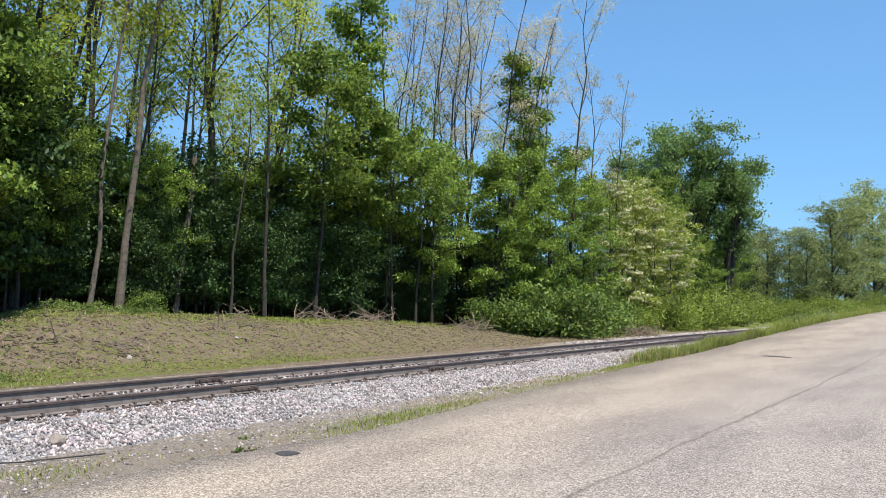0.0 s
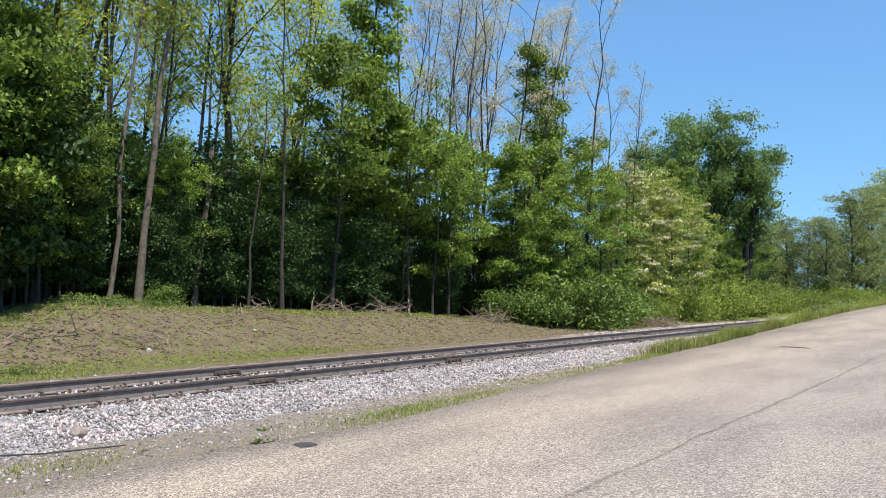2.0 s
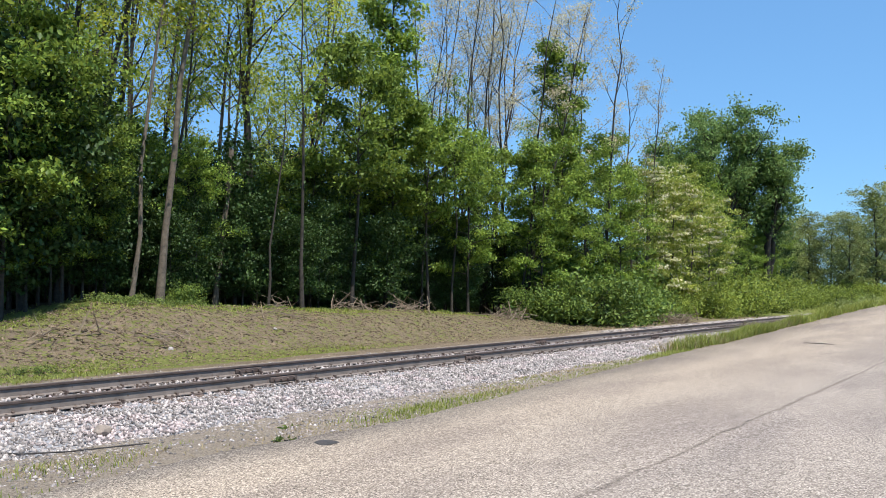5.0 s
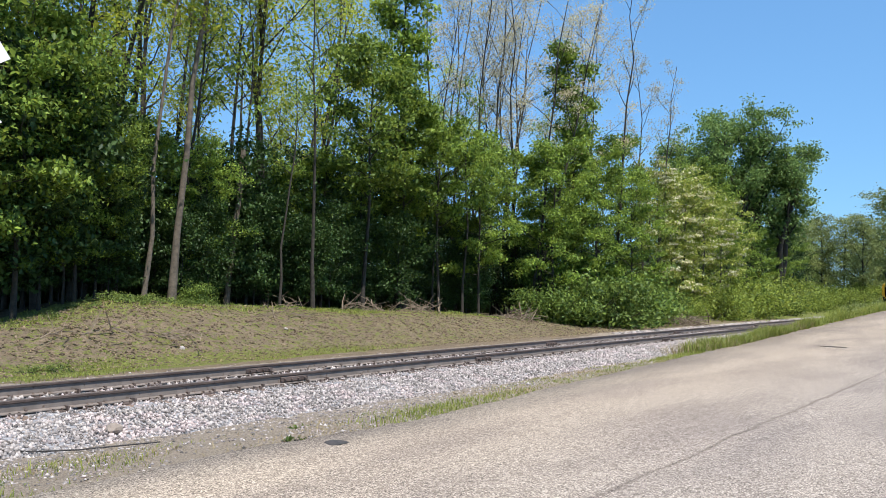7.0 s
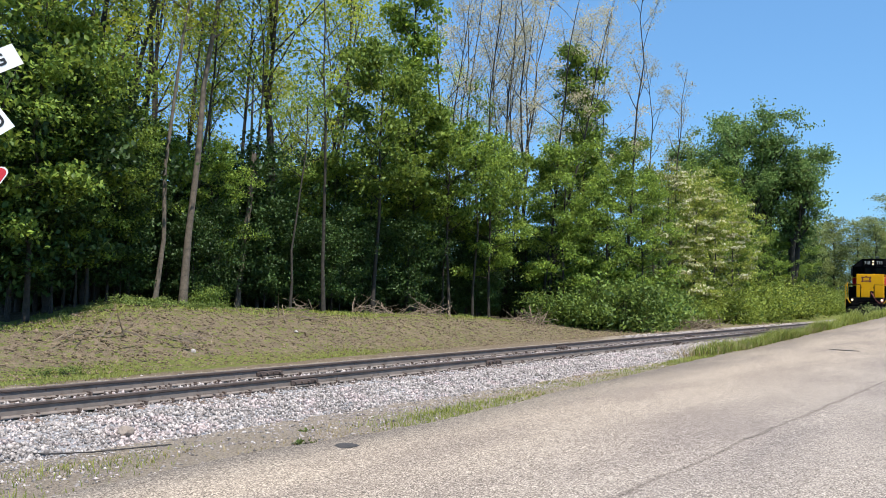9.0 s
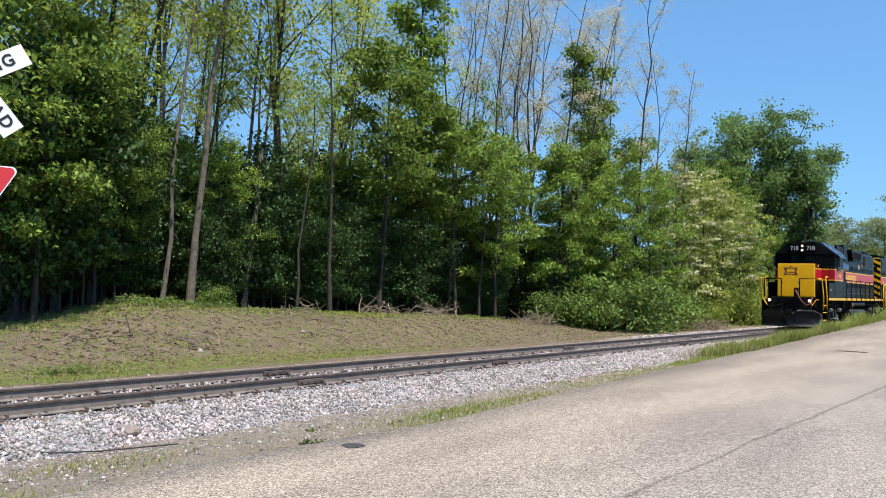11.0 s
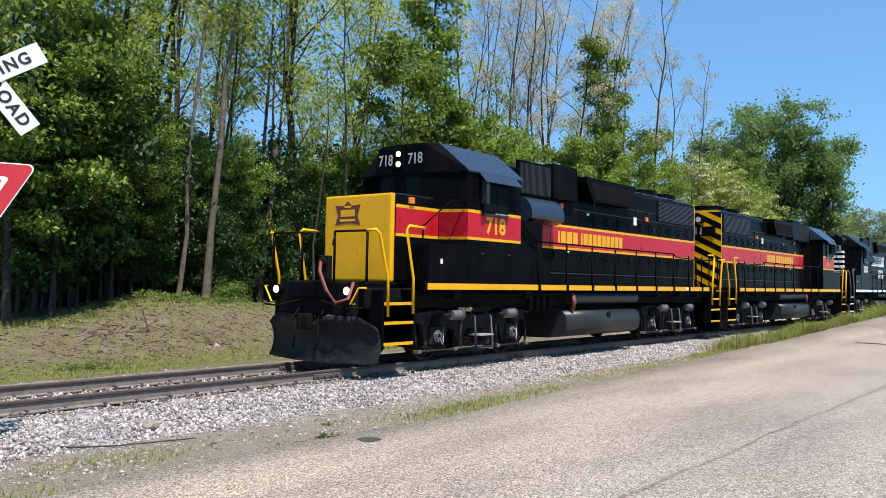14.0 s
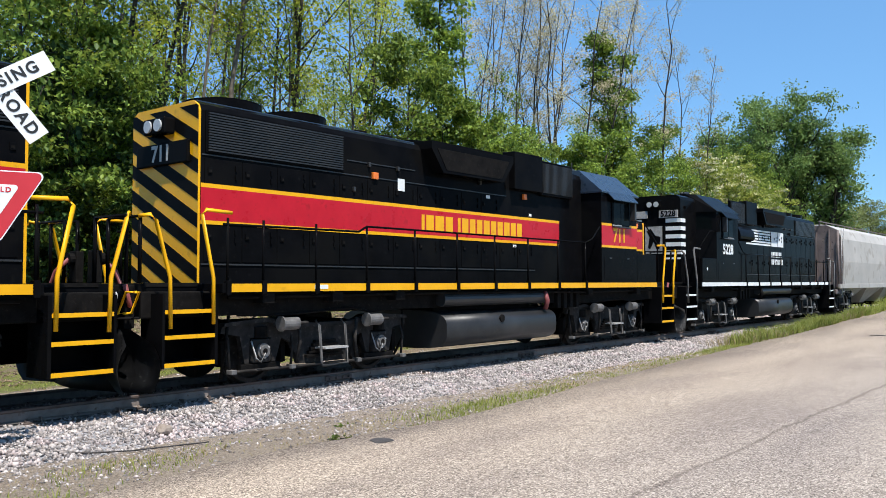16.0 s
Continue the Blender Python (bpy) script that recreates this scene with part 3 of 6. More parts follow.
def brush(name, label, x, y, r, h, n, seed):
    """A heap of cut branches."""
    rd = random.Random(seed)
    e = tagged(new(name), label, "brush pile")
    e.location = (x, y, float(ground_z(x, y)))
    for k in range(n):
        a, el = rd.uniform(0, 6.28), rd.gauss(0.25, 0.45)
        p = Vector((rd.gauss(0, r * 0.45), rd.gauss(0, r * 0.3), abs(rd.gauss(0, h * 0.35))))
        d = Vector((math.cos(a) * math.cos(el), math.sin(a) * math.cos(el), math.sin(el)))
        L = rd.uniform(0.4, 1.3) * r
        pts = [p - d * L * 0.5, p + Vector((rd.gauss(0, 0.05), rd.gauss(0, 0.05), 0.03)), p + d * L * 0.5 + Vector((rd.gauss(0, 0.1), rd.gauss(0, 0.1), rd.gauss(0, 0.06)))]
        pts = [Vector((q.x, q.y, max(q.z, -0.05))) for q in pts]
        V, F = [], []
        w = rd.uniform(0.008, 0.03)
        for i, (q, rr) in enumerate(zip(pts, (w, w * 0.8, w * 0.35))):
            dd = (pts[min(i + 1, 2)] - pts[max(i - 1, 0)]).normalized()
            u = dd.orthogonal().normalized()
            vv = dd.cross(u)
            V += [tuple(q + (u * math.cos(c) + vv * math.sin(c)) * rr) for c in (0, 1.57, 3.14, 4.71)]
        for i in range(2):
            F += [(i * 4 + c, i * 4 + (c + 1) % 4, i * 4 + 4 + (c + 1) % 4, i * 4 + 4 + c) for c in range(4)]
        mesh_object("branch", V, F, M["twig"], e)
    return e


pts = [(1.5, 9.95, -0.3), (3.4, 9.9, -0.31), (4.39, 9.75, -0.31), (4.62, 9.45, -0.32), (4.85, 9.15, -0.33), (5.23, 8.86, -0.33), (5.5, 8.7, -0.33), (5.95, 8.4, -0.32)]
cable_data = bpy.data.curves.new("cable", "CURVE")
cable_data.dimensions, cable_data.bevel_depth, cable_data.bevel_resolution = "3D", 0.009, 1
sp = cable_data.splines.new("POLY")
sp.points.add(len(pts) - 1)
for q, (x, y, z) in zip(sp.points, pts):
    q.co = (x, y, max(z, float(ground_z(x, y))) + 0.025, 1)
cable_data.materials.append(M["patch"])
tagged(new("cable", cable_data), "thin dark cable lying over the gravel", "cable")
brush("brush_pile", "low heap of cut brown branches beside the track", 46.5, 16.6, 1.6, 0.7, 90, 1)
brush("brush_pile", "low heap of cut branches on the earth bank", 33.5, 20.2, 1.3, 0.55, 60, 2)
brush("brush_pile", "scattered dry branches on the crest of the bank", 24.2, 21.6, 1.2, 0.5, 45, 3)
brush("brush_pile", "scattered dry branches on the crest of the bank", 27.6, 21.4, 1.4, 0.6, 50, 4)
brush("brush_pile", "a few dry sticks lying on the bare earth", 13.6, 18.4, 1.0, 0.12, 22, 5)
brush("brush_pile", "loose dry sticks scattered over the earth bank", 11.2, 19.0, 1.3, 0.06, 12, 6)
brush("brush_pile", "loose dry sticks scattered over the earth bank", 17.5, 19.6, 1.6, 0.06, 12, 7)
brush("brush_pile", "tangle of upright dry branches at the edge of the wood", 20.6, 22.0, 0.9, 0.8, 26, 8)

# ---- trees ----
def tube(points, radii, sides, V, F):
    """A tapered tube along points, into the lists V and F."""
    base = len(V)
    for i, (p, r) in enumerate(zip(points, radii)):
        d = (points[min(i + 1, len(points) - 1)] - points[max(i - 1, 0)]).normalized()
        a = d.orthogonal().normalized()
        b = d.cross(a)
        for k in range(sides):
            q = 2 * math.pi * k / sides
            V.append(p + (a * math.cos(q) + b * math.sin(q)) * r)
    for i in range(len(points) - 1):
        for k in range(sides):
            F.append((base + i * sides + k, base + i * sides + (k + 1) % sides, base + (i + 1) * sides + (k + 1) % sides, base + (i + 1) * sides + k))


def leaves(name, centres, spread, count, size, material, parent, g, flat=0.5, droop=0.0, narrow=0.6):
    """Many small folded leaves in clumps round the centres."""
    c = np.array(centres)
    w = g.random(len(c)) ** 1.6
    k = g.choice(len(c), count, p=w / w.sum())
    p = c[k] + g.normal(0, 1, (count, 3)) * spread * np.array([1, 1, flat])
    d = g.normal(0, 1, (count, 3))
    d[:, 2] -= droop
    d /= np.linalg.norm(d, axis=1, keepdims=True)
    up = g.normal(0, 0.55, (count, 3)) + np.array([0, 0, 1.0])
    s = np.cross(d, up)
    s /= np.linalg.norm(s, axis=1, keepdims=True) + 1e-9
    nrm = np.cross(s, d)
    L = size * g.uniform(0.6, 1.35, (count, 1))
    a, t = p - d * L * 0.5, p + d * L * 0.5
    l, r = p + s * L * narrow * 0.5 + nrm * L * 0.12, p - s * L * narrow * 0.5 + nrm * L * 0.12
    v = np.stack([a, l, t, r], 1).reshape(-1, 3)
    i = np.arange(count)[:, None] * 4
    f = np.concatenate([i + np.array([[0, 1, 2]]), i + np.array([[0, 2, 3]])], 1).reshape(-1, 3)
    return np_mesh(name, v, f, material, parent)


def make_tree(label, H, r0, seed, bark, leaf, n_leaves, leaf_size, crown_from=0.35, reach=2.6, limbs=16, twigs=4, rise=0.6, lean=(0.0, 0.0), clump=0.5, shape="oval", stems=1, droop=0.0, wobble=0.12, trunk_leaves=0.0, name="tree", category="tree", group="trees of the wood", sag=0.0, blossom=0):
    """A tapered trunk, limbs with twigs, and a crown of leaf clumps. shape: oval, top (spreading at the top), column, cone."""
    rd = random.Random(seed)
    g = np.random.default_rng(seed)
    e = tagged(new(name), label, category, group)
    V, F, centres = [], [], []
    for stem in range(stems):
        a0 = rd.uniform(0, 6.28)
        off = Vector((math.cos(a0), math.sin(a0), 0)) * (0.0 if stems == 1 else r0 * 2.0)
        out = Vector((math.cos(a0), math.sin(a0), 0)) * (0.0 if stems == 1 else rd.uniform(0.08, 0.2))
        n = 9
        hh = H * (1 if stem == 0 else rd.uniform(0.7, 0.98))
        pts, drift = [], Vector((0, 0, 0))
        for i in range(n):
            k = i / (n - 1)
            drift += Vector((rd.uniform(-1, 1), rd.uniform(-1, 1), 0)) * wobble * (0.4 + k)
            pts.append(off + drift + Vector((lean[0] * k * hh, lean[1] * k * hh, k * hh - 0.25 * (i == 0))) + out * k * hh)
        tube(pts, [r0 * (1.25 if i == 0 else 1) * (1 - 0.86 * (i / (n - 1)) ** 0.9) for i in range(n)], 8, V, F)
        for q in range(int(limbs / stems + 0.5)):
            k = crown_from + (0.97 - crown_from) * ((q + rd.random()) / (limbs / stems))
            fi = k * (n - 1)
            i = min(int(fi), n - 2)
            p = pts[i].lerp(pts[i + 1], fi - i)
            u = (k - crown_from) / (1 - crown_from)
            w = {"oval": math.sin(math.pi * (0.12 + 0.83 * u)) ** 0.7, "top": 0.35 + 0.65 * math.sin(math.pi * (0.05 + 0.8 * u)), "column": 0.55 + 0.45 * math.sin(math.pi * u), "cone": 1.05 - 0.9 * u}[shape]
            az = q * 2.4 + rd.uniform(-0.5, 0.5)
            ln = reach * w * rd.uniform(0.6, 1.2)
            el = rise * rd.uniform(0.6, 1.3) + 0.35 * u
            d = Vector((math.cos(az) * math.cos(el), math.sin(az) * math.cos(el), math.sin(el)))
            lp = [p]
            for s in range(4):
                d = (d + Vector((rd.uniform(-0.25, 0.25), rd.uniform(-0.25, 0.25), rd.uniform(-0.05, 0.25) - sag))).normalized()
                lp.append(lp[-1] + d * ln / 4)
            rr = max(0.012, r0 * 0.36 * (1 - 0.65 * u))
            tube(lp, [rr * (1 - 0.8 * s / 4) for s in range(5)], 5, V, F)
            for s in range(twigs):
                b = lp[1 + (s % 4)].lerp(lp[min(2 + (s % 4), 4)], rd.random())
                td = (d + Vector((rd.gauss(0, 0.8), rd.gauss(0, 0.8), rd.gauss(0.1, 0.5)))).normalized()
                tl = ln * rd.uniform(0.2, 0.45)
                m1 = b + td * tl * 0.5 + Vector((0, 0, 0.04 * tl))
                tube([b, m1, b + td * tl], [rr * 0.35, rr * 0.25, rr * 0.1], 3, V, F)
                centres += [tuple(m1), tuple(b + td * tl)]
            centres.append(tuple(lp[4]))
        for q in range(int(trunk_leaves)):
            k = rd.uniform(0.05, 0.97)
            i = min(int(k * (n - 1)), n - 2)
            centres.append(tuple(pts[i].lerp(pts[i + 1], k * (n - 1) - i) + Vector((rd.gauss(0, 0.25), rd.gauss(0, 0.25), 0))))
    mesh_object("trunk", [tuple(v) for v in V], F, bark, e, smooth=True)
    if n_leaves:
        leaves("crown", centres, clump, n_leaves, leaf_size, leaf, e, g, droop=droop)
    if blossom:
        leaves("blossom", centres[::2], clump * 0.7, blossom, leaf_size * 0.9, M["blossom"], e, g, flat=0.25, droop=droop)
    return e


def make_bush(label, R, H, seed, leaf, n_leaves, leaf_size, group="bushes at the edge of the wood"):
    rd = random.Random(seed)
    g = np.random.default_rng(seed)
    e = tagged(new("bush"), label, "bush", group)
    V, F, centres = [], [], []
    for q in range(16):
        az, el = rd.uniform(0, 6.28), rd.uniform(0.5, 1.45)
        d = Vector((math.cos(az) * math.cos(el) * R / H * 1.3, math.sin(az) * math.cos(el) * R / H * 1.3, math.sin(el)))
        L = H * rd.uniform(0.6, 1.0)
        b = Vector((rd.uniform(-0.4, 0.4) * R, rd.uniform(-0.4, 0.4) * R, -0.15))
        pts = [b, b + d * L * 0.5 + Vector((0, 0, 0.1)), b + d * L]
        tube(pts, [0.03, 0.02, 0.006], 4, V, F)
        for s in range(7):
            k = rd.uniform(0.15, 1.0)
            centres.append(tuple(b + d * L * k + Vector((rd.gauss(0, R * 0.2), rd.gauss(0, R * 0.2), rd.gauss(0, 0.1)))))
    mesh_object("branchwork", [tuple(v) for v in V], F, M["bark"], e)
    leaves("foliage", centres, 0.3 * min(R, H) * 0.7, n_leaves, leaf_size, leaf, e, g)
    return e


class Kind:
    """A few grown examples of one kind of tree; place() puts up the next one, the first time the example itself."""

    def __init__(self, makers):
        self.proto = [[f, None, 0] for f in makers]
        self.i = 0

    def place(self, x, y, scale=1.0, turn=None, which=None, wide=1.0, z=None):
        k = self.i % len(self.proto) if which is None else which
        self.i += 1
        rec = self.proto[k]
        m = pose(x, y, float(ground_z(x, y)) - 0.03 if z is None else z, 0, 0, turn if turn is not None else (self.i * 137.5) % 360) @ Matrix.Diagonal((scale * wide, scale * wide, scale, 1))
        if rec[1] is None:
            rec[1] = rec[0]()
            rec[1].matrix_basis = m
            return rec[1]
        o = rec[1]
        keep = o.matrix_basis.copy()
        o.matrix_basis = Matrix.Identity(4)
        c = copy_thing(o, m)
        o.matrix_basis = keep
        return c


def spot(az, y):
    """A place in the wood on the line of that bearing (degrees from the track) at distance y across the track."""
    return y / math.tan(radians(az)), y


front_locust = Kind([
    lambda: make_tree("tall locust with a pale slightly bent trunk and feathery leaves", 19, 0.125, 11, M["bark_pale"], M["leaf_locust"], 5200, 0.15, 0.44, 3.1, 22, 7, 0.55, lean=(0.03, -0.05), clump=0.36, shape="top", wobble=0.22),
    lambda: make_tree("thin pale crooked locust trunk with sparse leaves", 17, 0.078, 14, M["bark_pale"], M["leaf_locust"], 2800, 0.15, 0.5, 2.2, 14, 6, 0.6, lean=(0.02, -0.04), clump=0.36, shape="top", wobble=0.3)])
locust = Kind([lambda s=s: make_tree("tall thin locust with sparse yellow-green feathery leaves", 19, 0.105, s, M["bark"], M["leaf_locust"], 5200, 0.15, 0.4, 3.2, 22, 7, 0.55, lean=(0.02, -0.02), clump=0.34, shape="top", wobble=0.25) for s in (15, 12, 13)])
dark_locust = Kind([lambda s=s: make_tree("forking locust, dark bark deepened for shade, light green leaves high up", 19, 0.15, s, M["bark"], M["leaf_locust"], 5600, 0.15, 0.36, 3.6, 20, 7, 0.75, clump=0.34, shape="top", stems=3, wobble=0.25) for s in (21, 22, 23)])
bare_locust = Kind([lambda s=s: make_tree("tall dark locust just budding, thin cream-coloured crown", 20, 0.1, s, M["bark"], M["leaf_pale"], 4000, 0.105, 0.45, 2.8, 18, 6, 0.75, clump=0.24, shape="oval", stems=2, wobble=0.26) for s in (31, 32, 33)])
maple = Kind([lambda s=s: make_tree("slender maple in fresh green leaf, in layered sprays", 11, 0.10, s, M["bark"], M["leaf_maple"], 10500, 0.18, 0.22, 2.8, 26, 4, 0.3, clump=0.27, shape="oval", droop=0.5, sag=0.06) for s in (41, 42, 43)])
high_maple = Kind([lambda s=s: make_tree("maple with a clean dark stem and a fresh green crown", 11, 0.10, s, M["bark"], M["leaf_maple"], 8000, 0.21, 0.45, 2.9, 22, 4, 0.3, clump=0.27, shape="oval", droop=0.5, sag=0.06) for s in (44, 45)])
ivy_tree = Kind([lambda s=s: make_tree("trunk wrapped to the top in dark climbing leaves", 17.5, 0.16, s, M["bark"], M["leaf_maple"], 14000, 0.21, 0.12, 1.6, 34, 4, 0.4, clump=0.3, shape="column", droop=0.4, trunk_leaves=60) for s in (51, 52)])
understory = Kind([lambda s=s: make_tree("young tree with green leaves darkened for the shade of the wood", 7.5, 0.06, s, M["bark"], M["leaf_shaded"], 4800, 0.22, 0.1, 2.5, 22, 5, 0.3, clump=0.36, shape="oval", droop=0.3) for s in (61, 62, 63)])
flower = Kind([lambda s=s: make_tree("small locust hung with cream flower clusters", 9, 0.1, s, M["bark"], M["leaf_flower"], 6000, 0.17, 0.06, 3.1, 24, 3, 0.35, clump=0.24, shape="oval", droop=0.7, sag=0.04, blossom=3000) for s in (71, 72)])
cotton = Kind([lambda s=s: make_tree("broad cottonwood with dense blue-green leaves", 16, 0.42, s, M["bark"], M["leaf_cotton"], 22000, 0.26, 0.46, 4.6, 44, 7, 0.85, clump=0.42, shape="top", stems=4, wobble=0.3) for s in (81, 82)])
far_tree = Kind([lambda s=s: make_tree("distant tree in thin grey-green spring leaf", 14, 0.2, s, M["bark"], M["leaf_far"], 7000, 0.27, 0.1, 4.0, 30, 5, 0.6, clump=0.45, shape="oval") for s in (91, 92)])
bush = Kind([lambda s=s: make_bush("dense leafy green bush at the edge of the wood", 1.5, 1.9, s, M["leaf_bush"], 5600, 0.135) for s in (101, 102, 103)])
shade_bush = Kind([lambda s=s: make_bush("bush with leaf colour darkened for the shade of the wood", 1.8, 2.4, s, M["leaf_shaded"], 4200, 0.18, "undergrowth of the wood") for s in (121, 122)])
pale_bush = Kind([lambda s=s: make_bush("light yellow-green bush in spring leaf", 1.7, 2.2, s, M["leaf_yellow"], 5600, 0.12) for s in (111, 112)])

# front row along the crest of the earth bank
front_locust.place(*spot(54.3, 22.3), 1.0, turn=0, which=0)
front_locust.place(*spot(56.2, 22.3), 1.0, turn=0, which=1)
dark_locust.place(*spot(48.3, 26.0), 1.05, turn=10, which=0)
locust.place(*spot(50.7, 25.5), 0.95, which=2)
dark_locust.place(*spot(60.5, 25), 0.95, which=1)
locust.place(*spot(62.5, 23), 0.85)
dark_locust.place(*spot(46.0, 27), 0.95, which=2)
dark_locust.place(*spot(57.6, 29), 1.0, which=0)
locust.place(*spot(44.3, 29), 0.95)
dark_locust.place(*spot(64.8, 27), 1.0)
for az, y, s in ((41.8, 22.8, 0.95), (36.5, 23, 0.8), (33.8, 22.4, 0.78), (31.2, 23, 0.78), (29.6, 21.5, 0.74), (52.4, 24.0, 0.52), (55.4, 24.5, 0.5), (44.6, 25.5, 0.6), (60.2, 22.5, 0.62), (63.5, 21.5, 0.8), (66.0, 21.0, 1.0), (58.4, 25, 0.6), (48.3, 26.5, 0.55), (38.9, 24.0, 0.85), (34.9, 24, 0.75)):
    (high_maple if 34.5 < az < 49 else maple).place(*spot(az, y), s)
for az, y, s in ((64.5, 22.3, 0.5), (62.2, 22.4, 0.5), (60.8, 22.6, 0.45), (59.0, 23.0, 0.48), (66.2, 22.0, 0.5)):
    maple.place(*spot(az, y), s)
ivy_tree.place(*spot(39.3, 25), 1.02, which=0)
for az, y, s, k in ((36.2, 27, 1.05, 0), (34.8, 26, 1.0, 1), (30.4, 22, 0.92, 2), (31.4, 24, 1.0, 0), (29.0, 26, 1.0, 1), (33.0, 28, 1.05, 2), (24.8, 20.5, 1.0, 0), (22.4, 20.0, 0.85, 1), (27.0, 24, 1.0, 2), (37.8, 30, 1.0, 1), (35.6, 30, 1.0, 2), (32.2, 27, 0.95, 1)):
    bare_locust.place(*spot(az, y), s, which=k)
ivy_tree.place(*spot(27.4, 20.5), 0.84, which=1, wide=1.1)
for az, y, s in ((28.8, 20.5, 0.8), (25.8, 19.5, 0.8), (23.6, 19.4, 0.75), (24.6, 21.0, 0.95)):
    maple.place(*spot(az, y), s)
for az, y, s in ((17.4, 20.6, 0.62), (16.2, 20.4, 0.66), (15.0, 20.8, 0.58), (14.1, 20.9, 0.5)):
    maple.place(*spot(az, y), s)
for az, y, s in ((21.6, 19.6, 1.0), (20.2, 19.4, 1.0), (19.0, 19.3, 0.92), (17.9, 19.5, 0.85), (22.6, 21.5, 1.1), (20.9, 22, 1.1)):
    flower.place(*spot(az, y), s)
cotton.place(*spot(15.2, 21.5), 0.98, turn=0, which=0)
cotton.place(*spot(17.0, 23.5), 1.0, turn=120, which=1)
cotton.place(*spot(18.6, 25.5), 0.98, turn=200, which=0)
weed_plant = make_bush("small broad-leaved weed at the road edge", 0.13, 0.2, 151, M["leaf_weed"], 160, 0.07, "weeds by the road")
weed_plant.location = (6.7, 6.95, float(ground_z(6.7, 6.95)))
# a dead trunk broken off short
V, F = [], []
rd = random.Random(9)
tube([Vector((0.05 * k + rd.uniform(-0.04, 0.04), -0.03 * k, 0.72 * k - 0.2)) for k in range(9)], [0.11 - 0.003 * k for k in range(9)], 9, V, F)
for k in range(9):
    V[-1 - k] = V[-1 - k] + Vector((0, 0, rd.uniform(-0.05, 0.45)))
F.append(tuple(range(len(V) - 9, len(V))))
snag = tagged(mesh_object("dead_trunk", [tuple(v) for v in V], F, M["bark_pale"]), "dead broken-off tree trunk standing in the wood", "tree trunk")
snag.location = (*spot(50.9, 24), float(ground_z(*spot(50.9, 24))))
# bushes and undergrowth
for az, y, s in ((29.5, 20.2, 1.0), (27.9, 19.6, 1.3), (26.2, 19.0, 1.5), (24.8, 18.8, 1.35), (23.4, 18.9, 1.6), (22.0, 19.2, 1.2), (26.9, 20.4, 1.8), (25.4, 20.2, 1.9), (23.9, 20.4, 2.0), (53.0, 22.6, 0.5)):
    bush.place(*spot(az, y), s)
for az, y, s in ((21.0, 18.8, 1.1), (19.6, 18.6, 0.9), (18.5, 19.0, 1.6), (17.4, 18.7, 1.2), (16.4, 19.0, 1.7), (15.4, 19.3, 1.4), (14.5, 19.5, 1.8), (13.7, 20.0, 1.5), (20.3, 20.2, 1.9), (17.9, 20.5, 2.0), (15.6, 21.0, 2.2), (12.9, 20.4, 1.7)):
    pale_bush.place(*spot(az, y), s)
weed = Kind([lambda s=s: make_bush("low leafy green weeds on the earth bank", 0.6, 0.38, s, M["leaf_weed"], 1100, 0.075, "weeds on the earth bank") for s in (141, 142)])
rd = random.Random(15)
for k in range(46):
    az = 62 - 32 * (k + rd.random()) / 46
    weed.place(*spot(az, 20.9 + rd.uniform(-0.3, 1.2)), rd.uniform(0.5, 1.0) * (0.85 if 52 < az < 59 else 0.6))
for az, y, s in ((55.6, 21.2, 0.9), (56.8, 21.3, 0.8), (54.6, 21.4, 0.85), (57.6, 21.4, 0.7), (53.2, 21.3, 0.6), (60.8, 16.7, 0.6), (62.4, 16.9, 0.5)):
    weed.place(*spot(az, y), s)
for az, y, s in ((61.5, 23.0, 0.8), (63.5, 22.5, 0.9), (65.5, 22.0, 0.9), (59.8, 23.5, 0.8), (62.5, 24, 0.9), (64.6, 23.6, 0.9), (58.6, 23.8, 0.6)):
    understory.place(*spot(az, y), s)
# depth of the wood, its gloom deepened by the shade-darkened leaf colour
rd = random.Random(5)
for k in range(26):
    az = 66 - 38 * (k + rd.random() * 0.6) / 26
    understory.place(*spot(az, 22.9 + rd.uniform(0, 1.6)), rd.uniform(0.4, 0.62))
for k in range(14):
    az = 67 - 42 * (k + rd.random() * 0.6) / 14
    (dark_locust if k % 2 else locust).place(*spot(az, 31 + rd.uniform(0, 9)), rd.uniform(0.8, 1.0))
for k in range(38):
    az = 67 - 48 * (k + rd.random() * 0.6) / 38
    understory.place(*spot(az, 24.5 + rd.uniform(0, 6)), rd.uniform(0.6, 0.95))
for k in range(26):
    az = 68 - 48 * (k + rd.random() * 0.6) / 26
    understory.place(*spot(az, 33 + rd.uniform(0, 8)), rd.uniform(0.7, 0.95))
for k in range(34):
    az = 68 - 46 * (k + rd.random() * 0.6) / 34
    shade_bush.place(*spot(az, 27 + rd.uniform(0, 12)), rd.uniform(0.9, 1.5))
stem = Kind([lambda s=s: make_tree("thin dark bare-stemmed young tree", 13, 0.075, s, M["bark"], M["leaf_maple"], 900, 0.15, 0.5, 1.5, 14, 4, 0.6, clump=0.3, shape="oval", wobble=0.22) for s in (131, 132, 133)])
for k in range(18):
    az = 66 - 46 * (k + rd.random() * 0.8) / 18
    stem.place(*spot(az, (21.8 if az > 33 else 20.2) + rd.uniform(0, 4.5)), rd.uniform(0.7, 1.15))
for k in range(16):
    az = 12.6 + 9 * (k + rd.random() * 0.6) / 16
    (understory if k % 2 else maple).place(*spot(az, 23 + rd.uniform(0, 8)), rd.uniform(0.8, 1.1))
